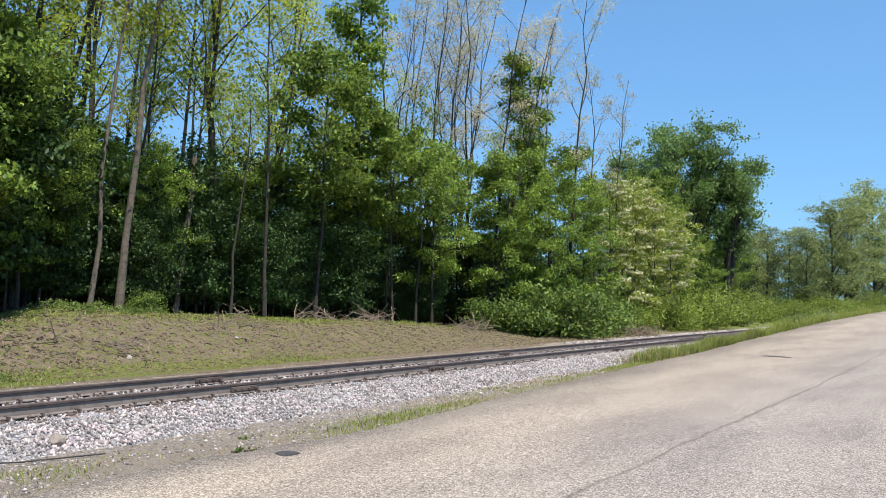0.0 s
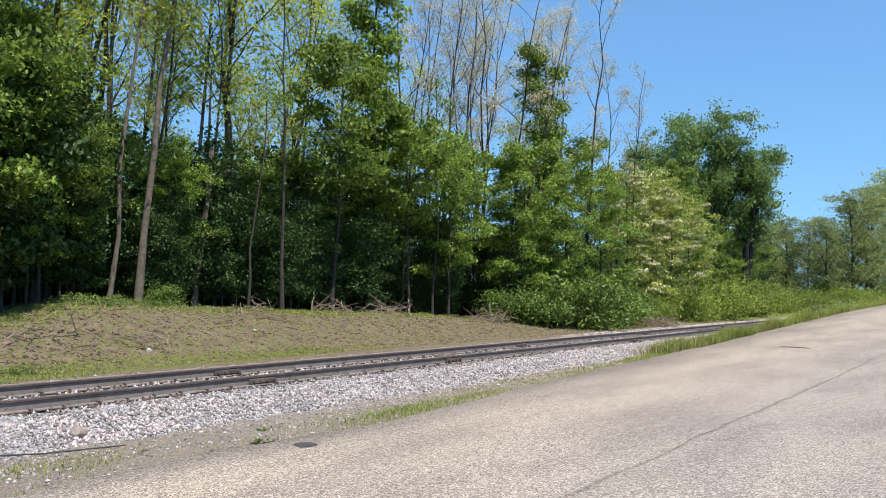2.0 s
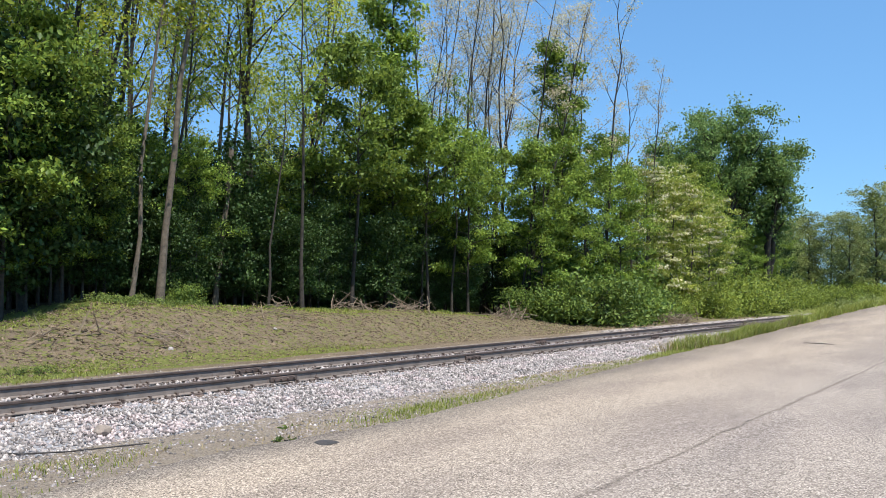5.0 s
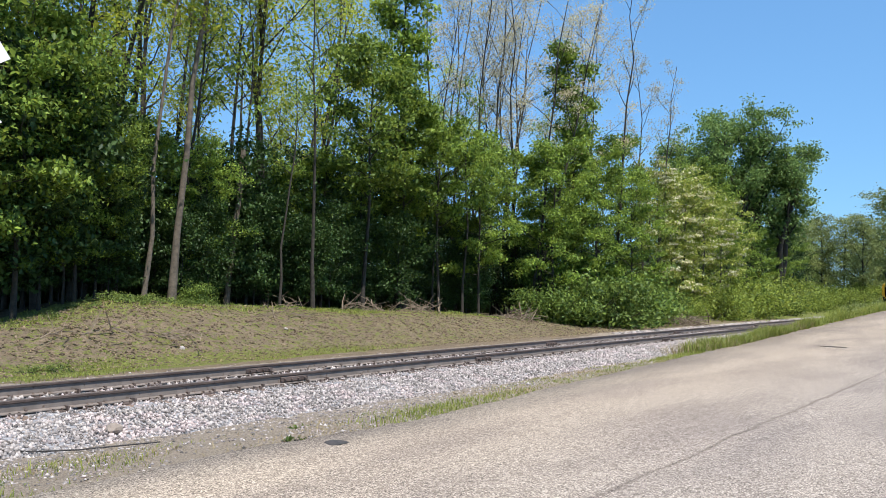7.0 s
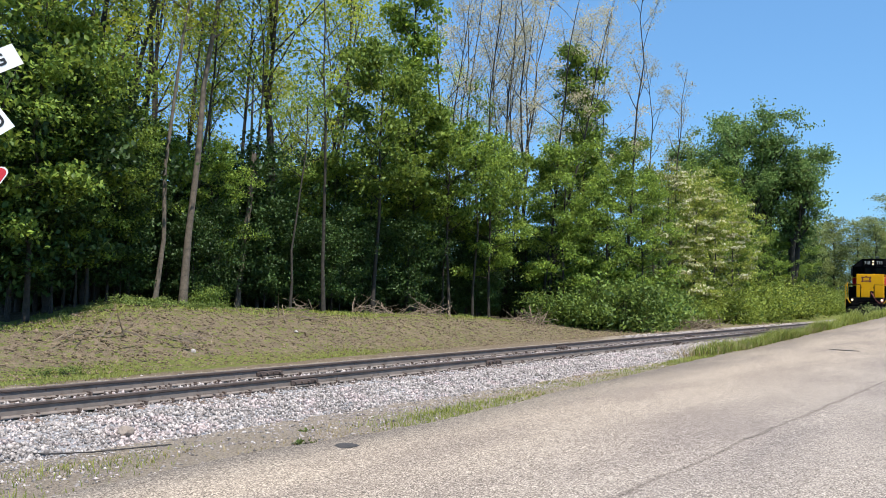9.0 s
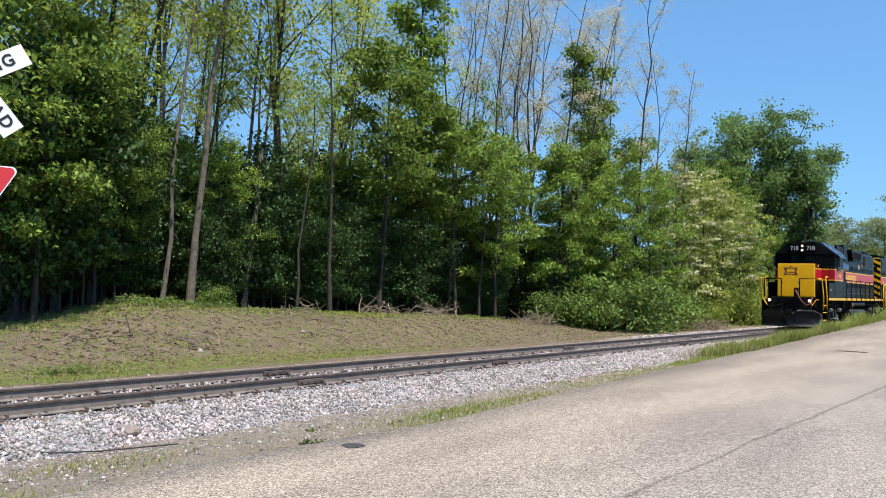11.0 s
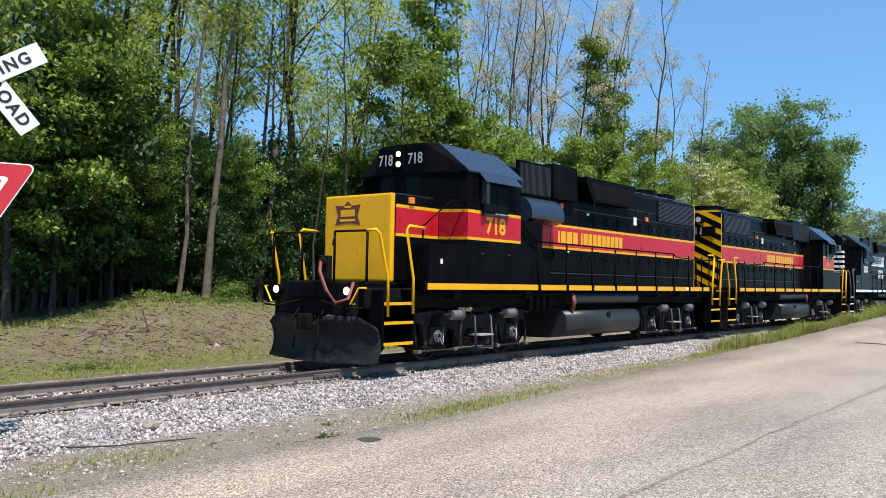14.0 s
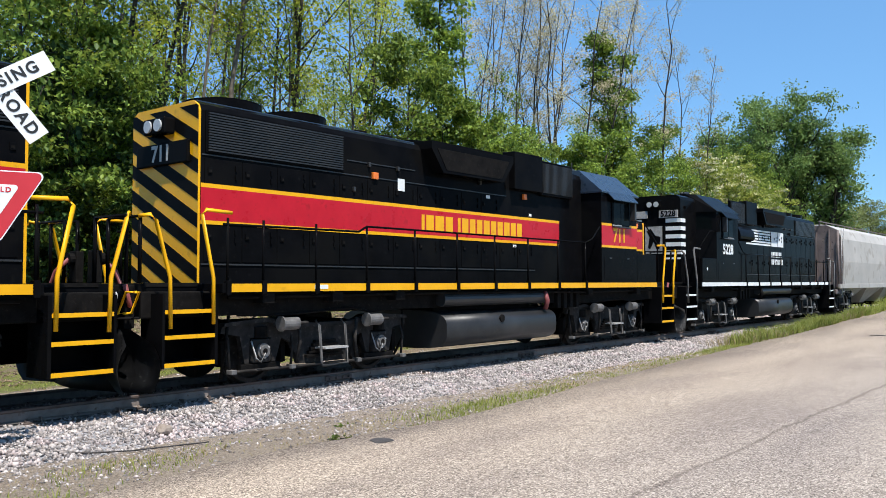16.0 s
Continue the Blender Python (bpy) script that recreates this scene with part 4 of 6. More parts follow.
for k in range(16):
    az = 4.5 + 17 * (k + rd.random() * 0.6) / 16
    far_tree.place(210 * math.cos(radians(az)), max(18, 210 * math.sin(radians(az))), rd.uniform(0.75, 1.0), wide=1.4)
# thin shrubs standing in the long grass between road and track
verge_shrub = Kind([lambda s=s: make_bush("thin pale-leaved shrub standing in the long grass", 1.1, 2.1, s, M["leaf_far"], 1100, 0.14, "shrubs in the long grass") for s in (161, 162)])
for az, y, s in ((9.5, 9.95, 1.05), (9.1, 9.9, 0.8), (8.0, 9.7, 1.1), (7.3, 9.8, 0.9)):
    verge_shrub.place(*spot(az, y), s)
# far wood where the track leads away
for az, dist, s in ((14.2, 120, 0.88), (13.0, 125, 0.8), (11.8, 130, 0.88), (10.6, 128, 0.84), (9.4, 118, 0.8), (8.0, 112, 0.95), (6.9, 110, 0.95), (5.6, 108, 1.0), (4.2, 112, 1.0), (12.4, 150, 0.8), (8.8, 150, 0.8), (7.3, 125, 1.0), (3.0, 115, 1.0)):
    d = max(dist, 18.0 / math.sin(radians(az)))
    far_tree.place(d * math.cos(radians(az)), d * math.sin(radians(az)), s * d / dist, wide=1.2)
for k in range(26):
    az = 4.2 + 10 * (k + rd.random() * 0.6) / 26
    d = max(118, 17.0 / math.sin(radians(az)))
    pale_bush.place(d * math.cos(radians(az)), d * math.sin(radians(az)), rd.uniform(1.2, 2.0) * d / 118)
for az, dist, s in ((13.2, 100, 1.1), (12.0, 100, 1.3), (10.9, 98, 1.2), (9.9, 95, 1.3), (8.9, 105, 1.2)):
    pale_bush.place(dist * math.cos(radians(az)), max(15.5, dist * math.sin(radians(az))), s)


# ---- crossing sign ----
def crossing_sign(x, y):
    """Crossbuck and yield sign on one steel post, facing the road."""
    e = tagged(new("crossing_sign"), "white crossbuck and red yield sign on a grey post", "road sign")
    e.matrix_basis = pose(x, y, float(ground_z(x, y)), 0, 0, -22)
    zc = 3.70 - float(ground_z(x, y))
    steel = mat("sign_post_steel", (0.3, 0.3, 0.29), (0.42, 0.42, 0.41), 6, 0.55)
    white = mat("sign_white", (0.74, 0.74, 0.73), (0.82, 0.82, 0.81), 2, 0.55)
    red = mat("sign_red", (0.5, 0.02, 0.03), (0.58, 0.03, 0.04), 2, 0.5)
    ink = mat("sign_black", (0.01, 0.01, 0.01), (0.02, 0.02, 0.02), 3, 0.5)
    bm = bmesh.new()
    bmesh.ops.create_cube(bm, size=1, matrix=Matrix.Translation((0, 0.055, (zc + 0.2) / 2 - 0.1)) @ Matrix.Diagonal((0.09, 0.07, zc + 0.6, 1)))
    me = bpy.data.meshes.new("post")
    bm.to_mesh(me), bm.free()
    me.materials.append(steel)
    post = new("post", me)
    post.parent = e

    def plate(name, poly, m, t0, t1, material):
        n = len(poly)
        v = [tuple(m @ Vector((u, t, w))) for t in (t0, t1) for u, w in poly]
        f = [tuple(range(n)), tuple(range(2 * n - 1, n - 1, -1))] + [(i, n + i, n + (i + 1) % n, (i + 1) % n) for i in range(n)]
        return mesh_object(name, v, f, material, e)

    def word(body, size, m, material, stretch=1.0):
        cu = bpy.data.curves.new("sign_lettering", "FONT")
        cu.body, cu.size, cu.extrude, cu.offset, cu.align_x, cu.align_y, cu.space_character = body, size, 0.001, 0.006 * size / 0.2, "CENTER", "CENTER", 1.25
        tmp = new("sign_lettering", cu)
        me = bpy.data.meshes.new_from_object(tmp.evaluated_get(bpy.context.evaluated_depsgraph_get()))
        bpy.data.objects.remove(tmp)
        bpy.data.curves.remove(cu)
        me.materials.clear()
        me.materials.append(material)
        me.transform(m @ pose(0, 0, 0, 90) @ Matrix.Diagonal((stretch, 1, 1, 1)))
        ob = new("sign_lettering", me)
        ob.parent = e

    blade = [(-0.61, -0.115), (0.61, -0.115), (0.61, 0.115), (-0.61, 0.115)]
    for ang, depth, body in ((-32, -0.012, "CROSSING"), (51, 0.0, "RAIL  ROAD")):
        m = Matrix.Translation((0 if ang < 0 else 0.05, depth, zc if ang < 0 else zc - 0.05)) @ Matrix.Rotation(radians(ang), 4, "Y")
        plate("blade", blade, m, 0.004, 0.012, white)
        word(body, 0.17, m @ Matrix.Translation((0, 0.001, 0)), ink, 0.98)
    zt = 2.81 - float(ground_z(x, y))

    def tri(r, c):
        """A triangle pointing down with side r and rounded corners."""
        h = r * math.sqrt(3) / 2
        cx, cz = 0.0, zt - 0.914 * math.sqrt(3) / 6
        out = []
        for a in (30, 150, 270):
            px, pz = cx + (r / math.sqrt(3) - 2 * c) * math.cos(radians(a)), cz + (r / math.sqrt(3) - 2 * c) * math.sin(radians(a))
            out += [(px + c * math.cos(radians(a + k)), pz + c * math.sin(radians(a + k))) for k in (-60, -30, 0, 30, 60)]
        return out

    I = Matrix.Translation((0.06, 0, 0))
    plate("yield_border", tri(0.914, 0.05), I, 0.004, 0.012, white)
    plate("yield_face", tri(0.87, 0.045), I, 0.0, 0.004, red)
    plate("yield_centre", tri(0.40, 0.03), I, -0.004, 0.0, white)
    word("YIELD", 0.075, Matrix.Translation((0.06, -0.006, zt - 0.264 + 0.06)), red)
    return e


crossing_sign(3.72, 9.06)

# ---- train ----
M["black"] = mat("black_enamel", (0.003, 0.0031, 0.0036), (0.0052, 0.0052, 0.006), 2.5, 0.2, spot=(0.009, 0.0088, 0.0088), spot_scale=9, spot_at=0.64, spec=0.06, dust=(0.0062, 0.006, 0.006), dust_at=0.5)
# black paint on upward faces, tinted blue for the sky they reflect
M["black_sky_sheen"] = mat("black_paint_sky_sheen", (0.016, 0.026, 0.042), (0.024, 0.036, 0.056), 3, 0.28, spot=(0.012, 0.014, 0.02), spot_scale=14)
M["under"] = mat("grimy_black_steel", (0.005, 0.0046, 0.0043), (0.013, 0.0115, 0.0105), 6, 0.75, spec=0.2, spot=(0.02, 0.0172, 0.015), spot_scale=16, spot_at=0.6, bump=0.003)
M["frame_grime"] = mat("dusty_cast_steel", (0.018, 0.0165, 0.0155), (0.042, 0.038, 0.035), 6, 0.75, spec=0.2, spot=(0.075, 0.066, 0.058), spot_scale=12, spot_at=0.6, bump=0.003)
M["plough"] = mat("scuffed_plough_steel", (0.006, 0.006, 0.0063), (0.015, 0.015, 0.0158), 4, 0.5, spot=(0.05, 0.047, 0.044), spot_scale=12, spot_at=0.6, bump=0.002)
M["grey_metal"] = mat("pale_dusty_metal", (0.22, 0.21, 0.20), (0.42, 0.40, 0.38), 8, 0.6)
M["dull_metal"] = mat("dull_dusty_metal", (0.07, 0.066, 0.062), (0.16, 0.15, 0.14), 8, 0.65)
M["tank"] = mat("tank_paint", (0.017, 0.0173, 0.0182), (0.03, 0.03, 0.031), 2, 0.42, spec=0.35, spot=(0.032, 0.03, 0.028), spot_scale=20, spot_at=0.6)
M["red"] = mat("red_enamel", (0.44, 0.008, 0.018), (0.52, 0.012, 0.024), 3, 0.3, spot=(0.36, 0.01, 0.016), spot_scale=9, spec=0.2)
M["yellow"] = mat("yellow_enamel", (0.74, 0.36, 0.004), (0.82, 0.41, 0.007), 2.5, 0.34, spot=(0.64, 0.31, 0.008), spot_scale=7, spot_at=0.62, spec=0.25)
M["white"] = mat("white_paint", (0.68, 0.68, 0.66), (0.8, 0.8, 0.78), 3, 0.5)
M["dull_white"] = mat("number_board_white", (0.36, 0.36, 0.35), (0.45, 0.45, 0.44), 3, 0.5)
M["glass"] = mat("dark_window_glass", (0.004, 0.006, 0.006), (0.006, 0.008, 0.008), 1, 0.06, spec=0.12)
M["amber"] = mat("amber_lens", (0.75, 0.16, 0.02), (0.8, 0.2, 0.03), 5, 0.3)
M["hose"] = mat("red_brown_hose", (0.16, 0.03, 0.03), (0.24, 0.06, 0.055), 8, 0.6)
M["maroon"] = mat("dark_red_paint", (0.10, 0.02, 0.018), (0.16, 0.03, 0.025), 5, 0.5)
M["lamp"] = glow("headlamp_lit", (1.0, 0.74, 0.48), 1.3)
M["lamp_off"] = mat("headlamp_glass", (0.35, 0.36, 0.36), (0.5, 0.5, 0.5), 9, 0.15)
M["hopper"] = mat("hopper_grey_paint", (0.36, 0.335, 0.3), (0.46, 0.43, 0.39), 0.8, 0.6, spot=(0.31, 0.28, 0.24), spot_scale=1.6, spot_at=0.55, dust=(0.3, 0.26, 0.22), dust_at=0.6)
M["hopper_end"] = mat("hopper_end_rust", (0.10, 0.075, 0.07), (0.20, 0.155, 0.14), 1.5, 0.7, spot=(0.07, 0.05, 0.045), spot_scale=7)


for key in ("black", "under", "frame_grime", "glass"):
    M[key].node_tree.nodes["Principled BSDF"].inputs["IOR"].default_value = 1.22


def part(name, bm, material, parent, label=""):
    me = bpy.data.meshes.new(name)
    bm.to_mesh(me), bm.free()
    me.materials.append(material)
    ob = new(name, me)
    ob.parent = parent
    return tagged(ob, label)


def add_box(bm, x0, x1, y0, y1, z0, z1, bevel=0.0, m=None):
    t = Matrix.Translation(((x0 + x1) / 2, (y0 + y1) / 2, (z0 + z1) / 2)) @ Matrix.Diagonal((abs(x1 - x0), abs(y1 - y0), abs(z1 - z0), 1))
    r = bmesh.ops.create_cube(bm, size=1, matrix=t if m is None else m @ t)
    if bevel:
        es = list({e for v in r["verts"] for e in v.link_edges})
        bmesh.ops.bevel(bm, geom=es, offset=bevel, segments=2, affect="EDGES", profile=0.6)
    return bm


def box(x0, x1, y0, y1, z0, z1, bevel=0.0):
    return add_box(bmesh.new(), x0, x1, y0, y1, z0, z1, bevel)


def add_cyl(bm, a, b, r, seg=12, r2=None):
    a, b = Vector(a), Vector(b)
    d = b - a
    bmesh.ops.create_cone(bm, cap_ends=True, segments=seg, radius1=r, radius2=r if r2 is None else r2, depth=d.length, matrix=Matrix.Translation((a + b) / 2) @ d.to_track_quat("Z", "Y").to_matrix().to_4x4())
    return bm


def cyl(a, b, r, seg=12, r2=None):
    return add_cyl(bmesh.new(), a, b, r, seg, r2)


def pipe(name, pts, r, material, parent, label="", seg=6):
    """A bent bar along points, with mitred corners."""
    V, F = [], []
    tube([Vector(p) for p in pts], [r] * len(pts), seg, V, F)
    n = len(V)
    F += [tuple(range(seg))[::-1], tuple(range(n - seg, n))]
    return tagged(mesh_object(name, [tuple(v) for v in V], F, material, parent, smooth=True), label)


def prism(poly, axis_name, a, b):
    """A polygon in the plane across the named axis, drawn out from a to b."""
    bm = bmesh.new()
    put = {"x": lambda u, v, t: (t, u, v), "y": lambda u, v, t: (u, t, v)}[axis_name]
    v0, v1 = [bm.verts.new(put(u, v, a)) for u, v in poly], [bm.verts.new(put(u, v, b)) for u, v in poly]
    bm.faces.new(v0), bm.faces.new(v1[::-1])
    n = len(poly)
    for i in range(n):
        bm.faces.new((v0[i], v1[i], v1[(i + 1) % n], v0[(i + 1) % n]))
    bmesh.ops.recalc_face_normals(bm, faces=bm.faces[:])
    return bm


def lettering(name, body, size, material, parent, m, bold=0.028, stretch=1.0):
    cu = bpy.data.curves.new(name, "FONT")
    cu.body, cu.size, cu.extrude, cu.offset, cu.align_x, cu.align_y = body, size, 0.002, bold * size, "CENTER", "CENTER"
    cu.resolution_u = 3
    tmp = new(name, cu)
    dg = bpy.context.evaluated_depsgraph_get()
    me = bpy.data.meshes.new_from_object(tmp.evaluated_get(dg))
    bpy.data.objects.remove(tmp)
    bpy.data.curves.remove(cu)
    me.materials.clear()
    me.materials.append(material)
    me.transform(m @ Matrix.Diagonal((stretch, 1, 1, 1)))
    ob = new(name, me)
    ob.parent = parent
    return ob


def on_side(s, x, z, y):
    """The plane of a side: s -1 faces -y, s 1 faces +y."""
    return pose(x, s * y, z, 90, 0, 0 if s < 0 else 180)


def clip(poly, inside, cut):
    out = []
    for i in range(len(poly)):
        p, q = poly[i - 1], poly[i]
        if inside(p) != inside(q):
            out.append(cut(p, q))
        if inside(q):
            out.append(q)
    return out


def clip_rect(poly, u0, u1, v0, v1):
    for k, lim, sign in ((0, u0, 1), (0, u1, -1), (1, v0, 1), (1, v1, -1)):
        if len(poly) < 3:
            return []
        def inside(p, k=k, lim=lim, sign=sign):
            return sign * (p[k] - lim) >= 0
        def cut(p, q, k=k, lim=lim):
            t = (lim - p[k]) / (q[k] - p[k])
            return (p[0] + t * (q[0] - p[0]), p[1] + t * (q[1] - p[1]))
        poly = clip(poly, inside, cut)
    return poly if len(poly) > 2 else []


HW, HT, CW, SILL = 0.93, 4.46, 1.52, 1.62        # hood half width and top, cab half width, deck height
HOOD = [(-HW, SILL), (-HW, HT - 0.16), (-HW + 0.05, HT - 0.06), (-HW + 0.16, HT), (HW - 0.16, HT), (HW - 0.05, HT - 0.06), (HW, HT - 0.16), (HW, SILL)]


def truck(parent, xc):
    """A two-axle bogie: open cast side frames, springs, journal boxes, brake gear, motors, two wheelsets that turn."""
    t = part("truck", box(xc - 0.5, xc + 0.5, -0.9, 0.9, 0.55, 0.85, 0.03), M["under"], parent)
    for k in (-0.8, 0.8):
        part("traction_motor", box(xc + k - 0.42, xc + k + 0.42, -0.55, 0.55, 0.22, 0.95, 0.1), M["under"], t)
    for s in (-1, 1):
        poly = [(-2.1, 1.0), (-2.14, 0.84), (-1.78, 0.78), (-1.68, 0.34), (-1.6, 0.34), (-1.58, 0.74), (-1.16, 0.74), (-1.14, 0.34), (-1.06, 0.34), (-0.94, 0.72), (-0.72, 0.62), (-0.56, 0.26), (0.56, 0.26), (0.72, 0.62), (0.94, 0.72), (1.06, 0.34), (1.14, 0.34), (1.16, 0.74), (1.58, 0.74), (1.6, 0.34), (1.68, 0.34), (1.78, 0.78), (2.14, 0.84), (2.1, 1.0), (1.3, 1.06), (0.6, 0.94), (-0.6, 0.94), (-1.3, 1.06)]
        part("side_frame", prism([(xc + u, v) for u, v in poly], "y", s * 0.97, s * 1.07), M["frame_grime"], t)
        part("frame_flange", prism([(xc + u, v) for u, v in ((-2.1, 1.0), (-2.12, 0.94), (-1.3, 0.99), (-0.6, 0.87), (0.6, 0.87), (1.3, 0.99), (2.12, 0.94), (2.1, 1.0), (1.3, 1.06), (0.6, 0.94), (-0.6, 0.94), (-1.3, 1.06))], "y", s * 1.07, s * 1.13), M["frame_grime"], t)
        bm = bmesh.new()
        for k in range(5):
            w = 0.44 - 0.05 * k
            add_box(bm, xc - w, xc + w, s * 1.07, s * 1.14, 0.36 + 0.06 * k, 0.405 + 0.06 * k, 0.008)
        part("leaf_spring", bm, M["under"], t)
        for k in (-1.372, 1.372):
            part("journal_box", box(xc + k - 0.19, xc + k + 0.19, s * 0.95, s * 1.12, 0.34, 0.72, 0.04), M["frame_grime"], t)
            cap = part("bearing_cap", add_cyl(cyl((xc + k, s * 1.1, 0.53), (xc + k, s * 1.17, 0.53), 0.125, 16), (xc + k, s * 1.16, 0.53), (xc + k, s * 1.2, 0.53), 0.085, 14), M["dull_metal"], t, "pale dusty bearing cap")
            part("cap_hub", cyl((xc + k, s * 1.2, 0.53), (xc + k, s * 1.206, 0.53), 0.045, 12), M["under"], cap)
            for q in range(3):
                u = 2.1 * q + 0.5
                part("cap_bolt", cyl((xc + k + 0.105 * math.cos(u), s * 1.17, 0.53 + 0.105 * math.sin(u)), (xc + k + 0.105 * math.cos(u), s * 1.19, 0.53 + 0.105 * math.sin(u)), 0.018, 6), M["grey_metal"], cap)
            pipe("speed_cable", [(xc + k, s * 1.2, 0.5), (xc + k + 0.1, s * 1.22, 0.36), (xc + k + 0.16, s * 1.18, 0.42), (xc + k + 0.22, s * 1.12, 0.7)], 0.014, M["grey_metal"], t)
            bc = part("brake_cylinder", cyl((xc + k * 0.72 - 0.17, s * 1.32, 0.96), (xc + k * 0.72 + 0.15, s * 1.32, 0.96), 0.105, 16), M["dull_metal"], t, "pale dusty brake cylinder")
            part("cylinder_head", cyl((xc + k * 0.72 + 0.15, s * 1.32, 0.96), (xc + k * 0.72 + 0.18, s * 1.32, 0.96), 0.125, 16), M["dull_metal"], bc)
            part("cylinder_rod", cyl((xc + k * 0.72 - 0.4, s * 1.32, 0.96), (xc + k * 0.72 - 0.17, s * 1.32, 0.96), 0.03, 8), M["frame_grime"], bc)
            part("cylinder_bracket", box(xc + k * 0.72 - 0.12, xc + k * 0.72 + 0.12, s * 1.05, s * 1.3, 0.9, 0.98, 0.01), M["frame_grime"], t)
            pipe("brake_lever", [(xc + k * 0.5, s * 1.2, 1.0), (xc + k * 0.47, s * 1.2, 0.62), (xc + k * 0.52, s * 1.18, 0.3)], 0.032, M["frame_grime"], t)
            for q in (-0.6, 0.6):
                part("brake_shoe", box(xc + k + q - 0.05, xc + k + q + 0.05, s * 0.74, s * 0.92, 0.3, 0.72, 0.02), M["under"], t)
                pipe("shoe_hanger", [(xc + k + q * 1.05, s * 1.0, 0.98), (xc + k + q * 1.08, s * 1.1, 0.6), (xc + k + q * 1.02, s * 1.1, 0.24)], 0.026, M["frame_grime"], t)
                part("rod_clevis", box(xc + k + q - 0.05, xc + k + q + 0.05, s * 1.06, s * 1.2, 0.2, 0.27, 0.01), M["dull_metal"], t)
        tread = part("step_plate", box(xc - 0.27, xc + 0.27, s * 1.16, s * 1.2, 0.5, 0.53), M["grey_metal"], t, "worn pale slatted step")
        for k in range(4):
            part("tread_slat", box(xc - 0.27, xc + 0.27, s * (1.22 + 0.055 * k), s * (1.255 + 0.055 * k), 0.5, 0.53), M["grey_metal"], tread)
        pipe("step_bracket", [(xc - 0.3, s * 1.2, 0.98), (xc - 0.3, s * 1.3, 0.9), (xc - 0.3, s * 1.36, 0.24), (xc + 0.28, s * 1.36, 0.22), (xc + 0.3, s * 1.36, 0.3), (xc + 0.3, s * 1.3, 0.9), (xc + 0.3, s * 1.2, 0.98)], 0.026, M["dull_metal"], t)
        for k in (-1, 1):
            pipe("sand_pipe", [(xc + k * 2.0, s * 1.1, 1.25), (xc + k * 2.06, s * 1.08, 0.6), (xc + k * 1.98, s * 0.85, 0.12)], 0.026, M["under"], t)
            part("pedestal_tie", box(xc + k * 1.372 - 0.4, xc + k * 1.372 + 0.4, s * 0.98, s * 1.1, 0.24, 0.33, 0.012), M["under"], t)
            part("spring_cap", cyl((xc + k * 1.372, s * 1.05, 0.74), (xc + k * 1.372, s * 1.05, 0.92), 0.13, 12), M["under"], t)
        pipe("brake_pipe", [(xc - 1.9, s * 1.16, 1.14), (xc - 1.0, s * 1.2, 1.1), (xc - 0.5, s * 1.22, 1.18), (xc + 0.5, s * 1.22, 1.12), (xc + 1.0, s * 1.2, 1.1), (xc + 1.9, s * 1.16, 1.12)], 0.022, M["under"], t)
        pipe("brake_rod", [(xc - 1.95, s * 1.12, 0.23), (xc + 1.95, s * 1.12, 0.23)], 0.026, M["frame_grime"], t)
    sets = []
    for k in (-1.372, 1.372):
        half = [(0.0, 0.085), (0.62, 0.085), (0.63, 0.15), (0.66, 0.16), (0.665, 0.535), (0.692, 0.53), (0.7, 0.508), (0.82, 0.503), (0.825, 0.44), (0.77, 0.42), (0.75, 0.22), (0.83, 0.17), (0.87, 0.15), (0.875, 0.08), (0.94, 0.08), (0.94, 0.01)]
        prof_w = [(-y, r) for y, r in half[:0:-1]] + half
        n = 30
        V = [(r * math.cos(2 * math.pi * i / n), y, r * math.sin(2 * math.pi * i / n)) for y, r in prof_w for i in range(n)]
        F = [(j * n + i, j * n + (i + 1) % n, (j + 1) * n + (i + 1) % n, (j + 1) * n + i) for j in range(len(prof_w) - 1) for i in range(n)]
        w = mesh_object("wheelset", V, F, M["frame_grime"], t)
        w.location = (xc + k, 0, 0.508)
        sets.append(w)
    return sets


def stripe_set(e, name, x0, x1, s, y, zs, mats):
    for (z0, z1), mm in zip(zs, mats):
        part(name if mm is M["red"] else "yellow_band", box(x0, x1, s * (y + 0.001), s * (y + 0.006), z0, z1), mm, e)


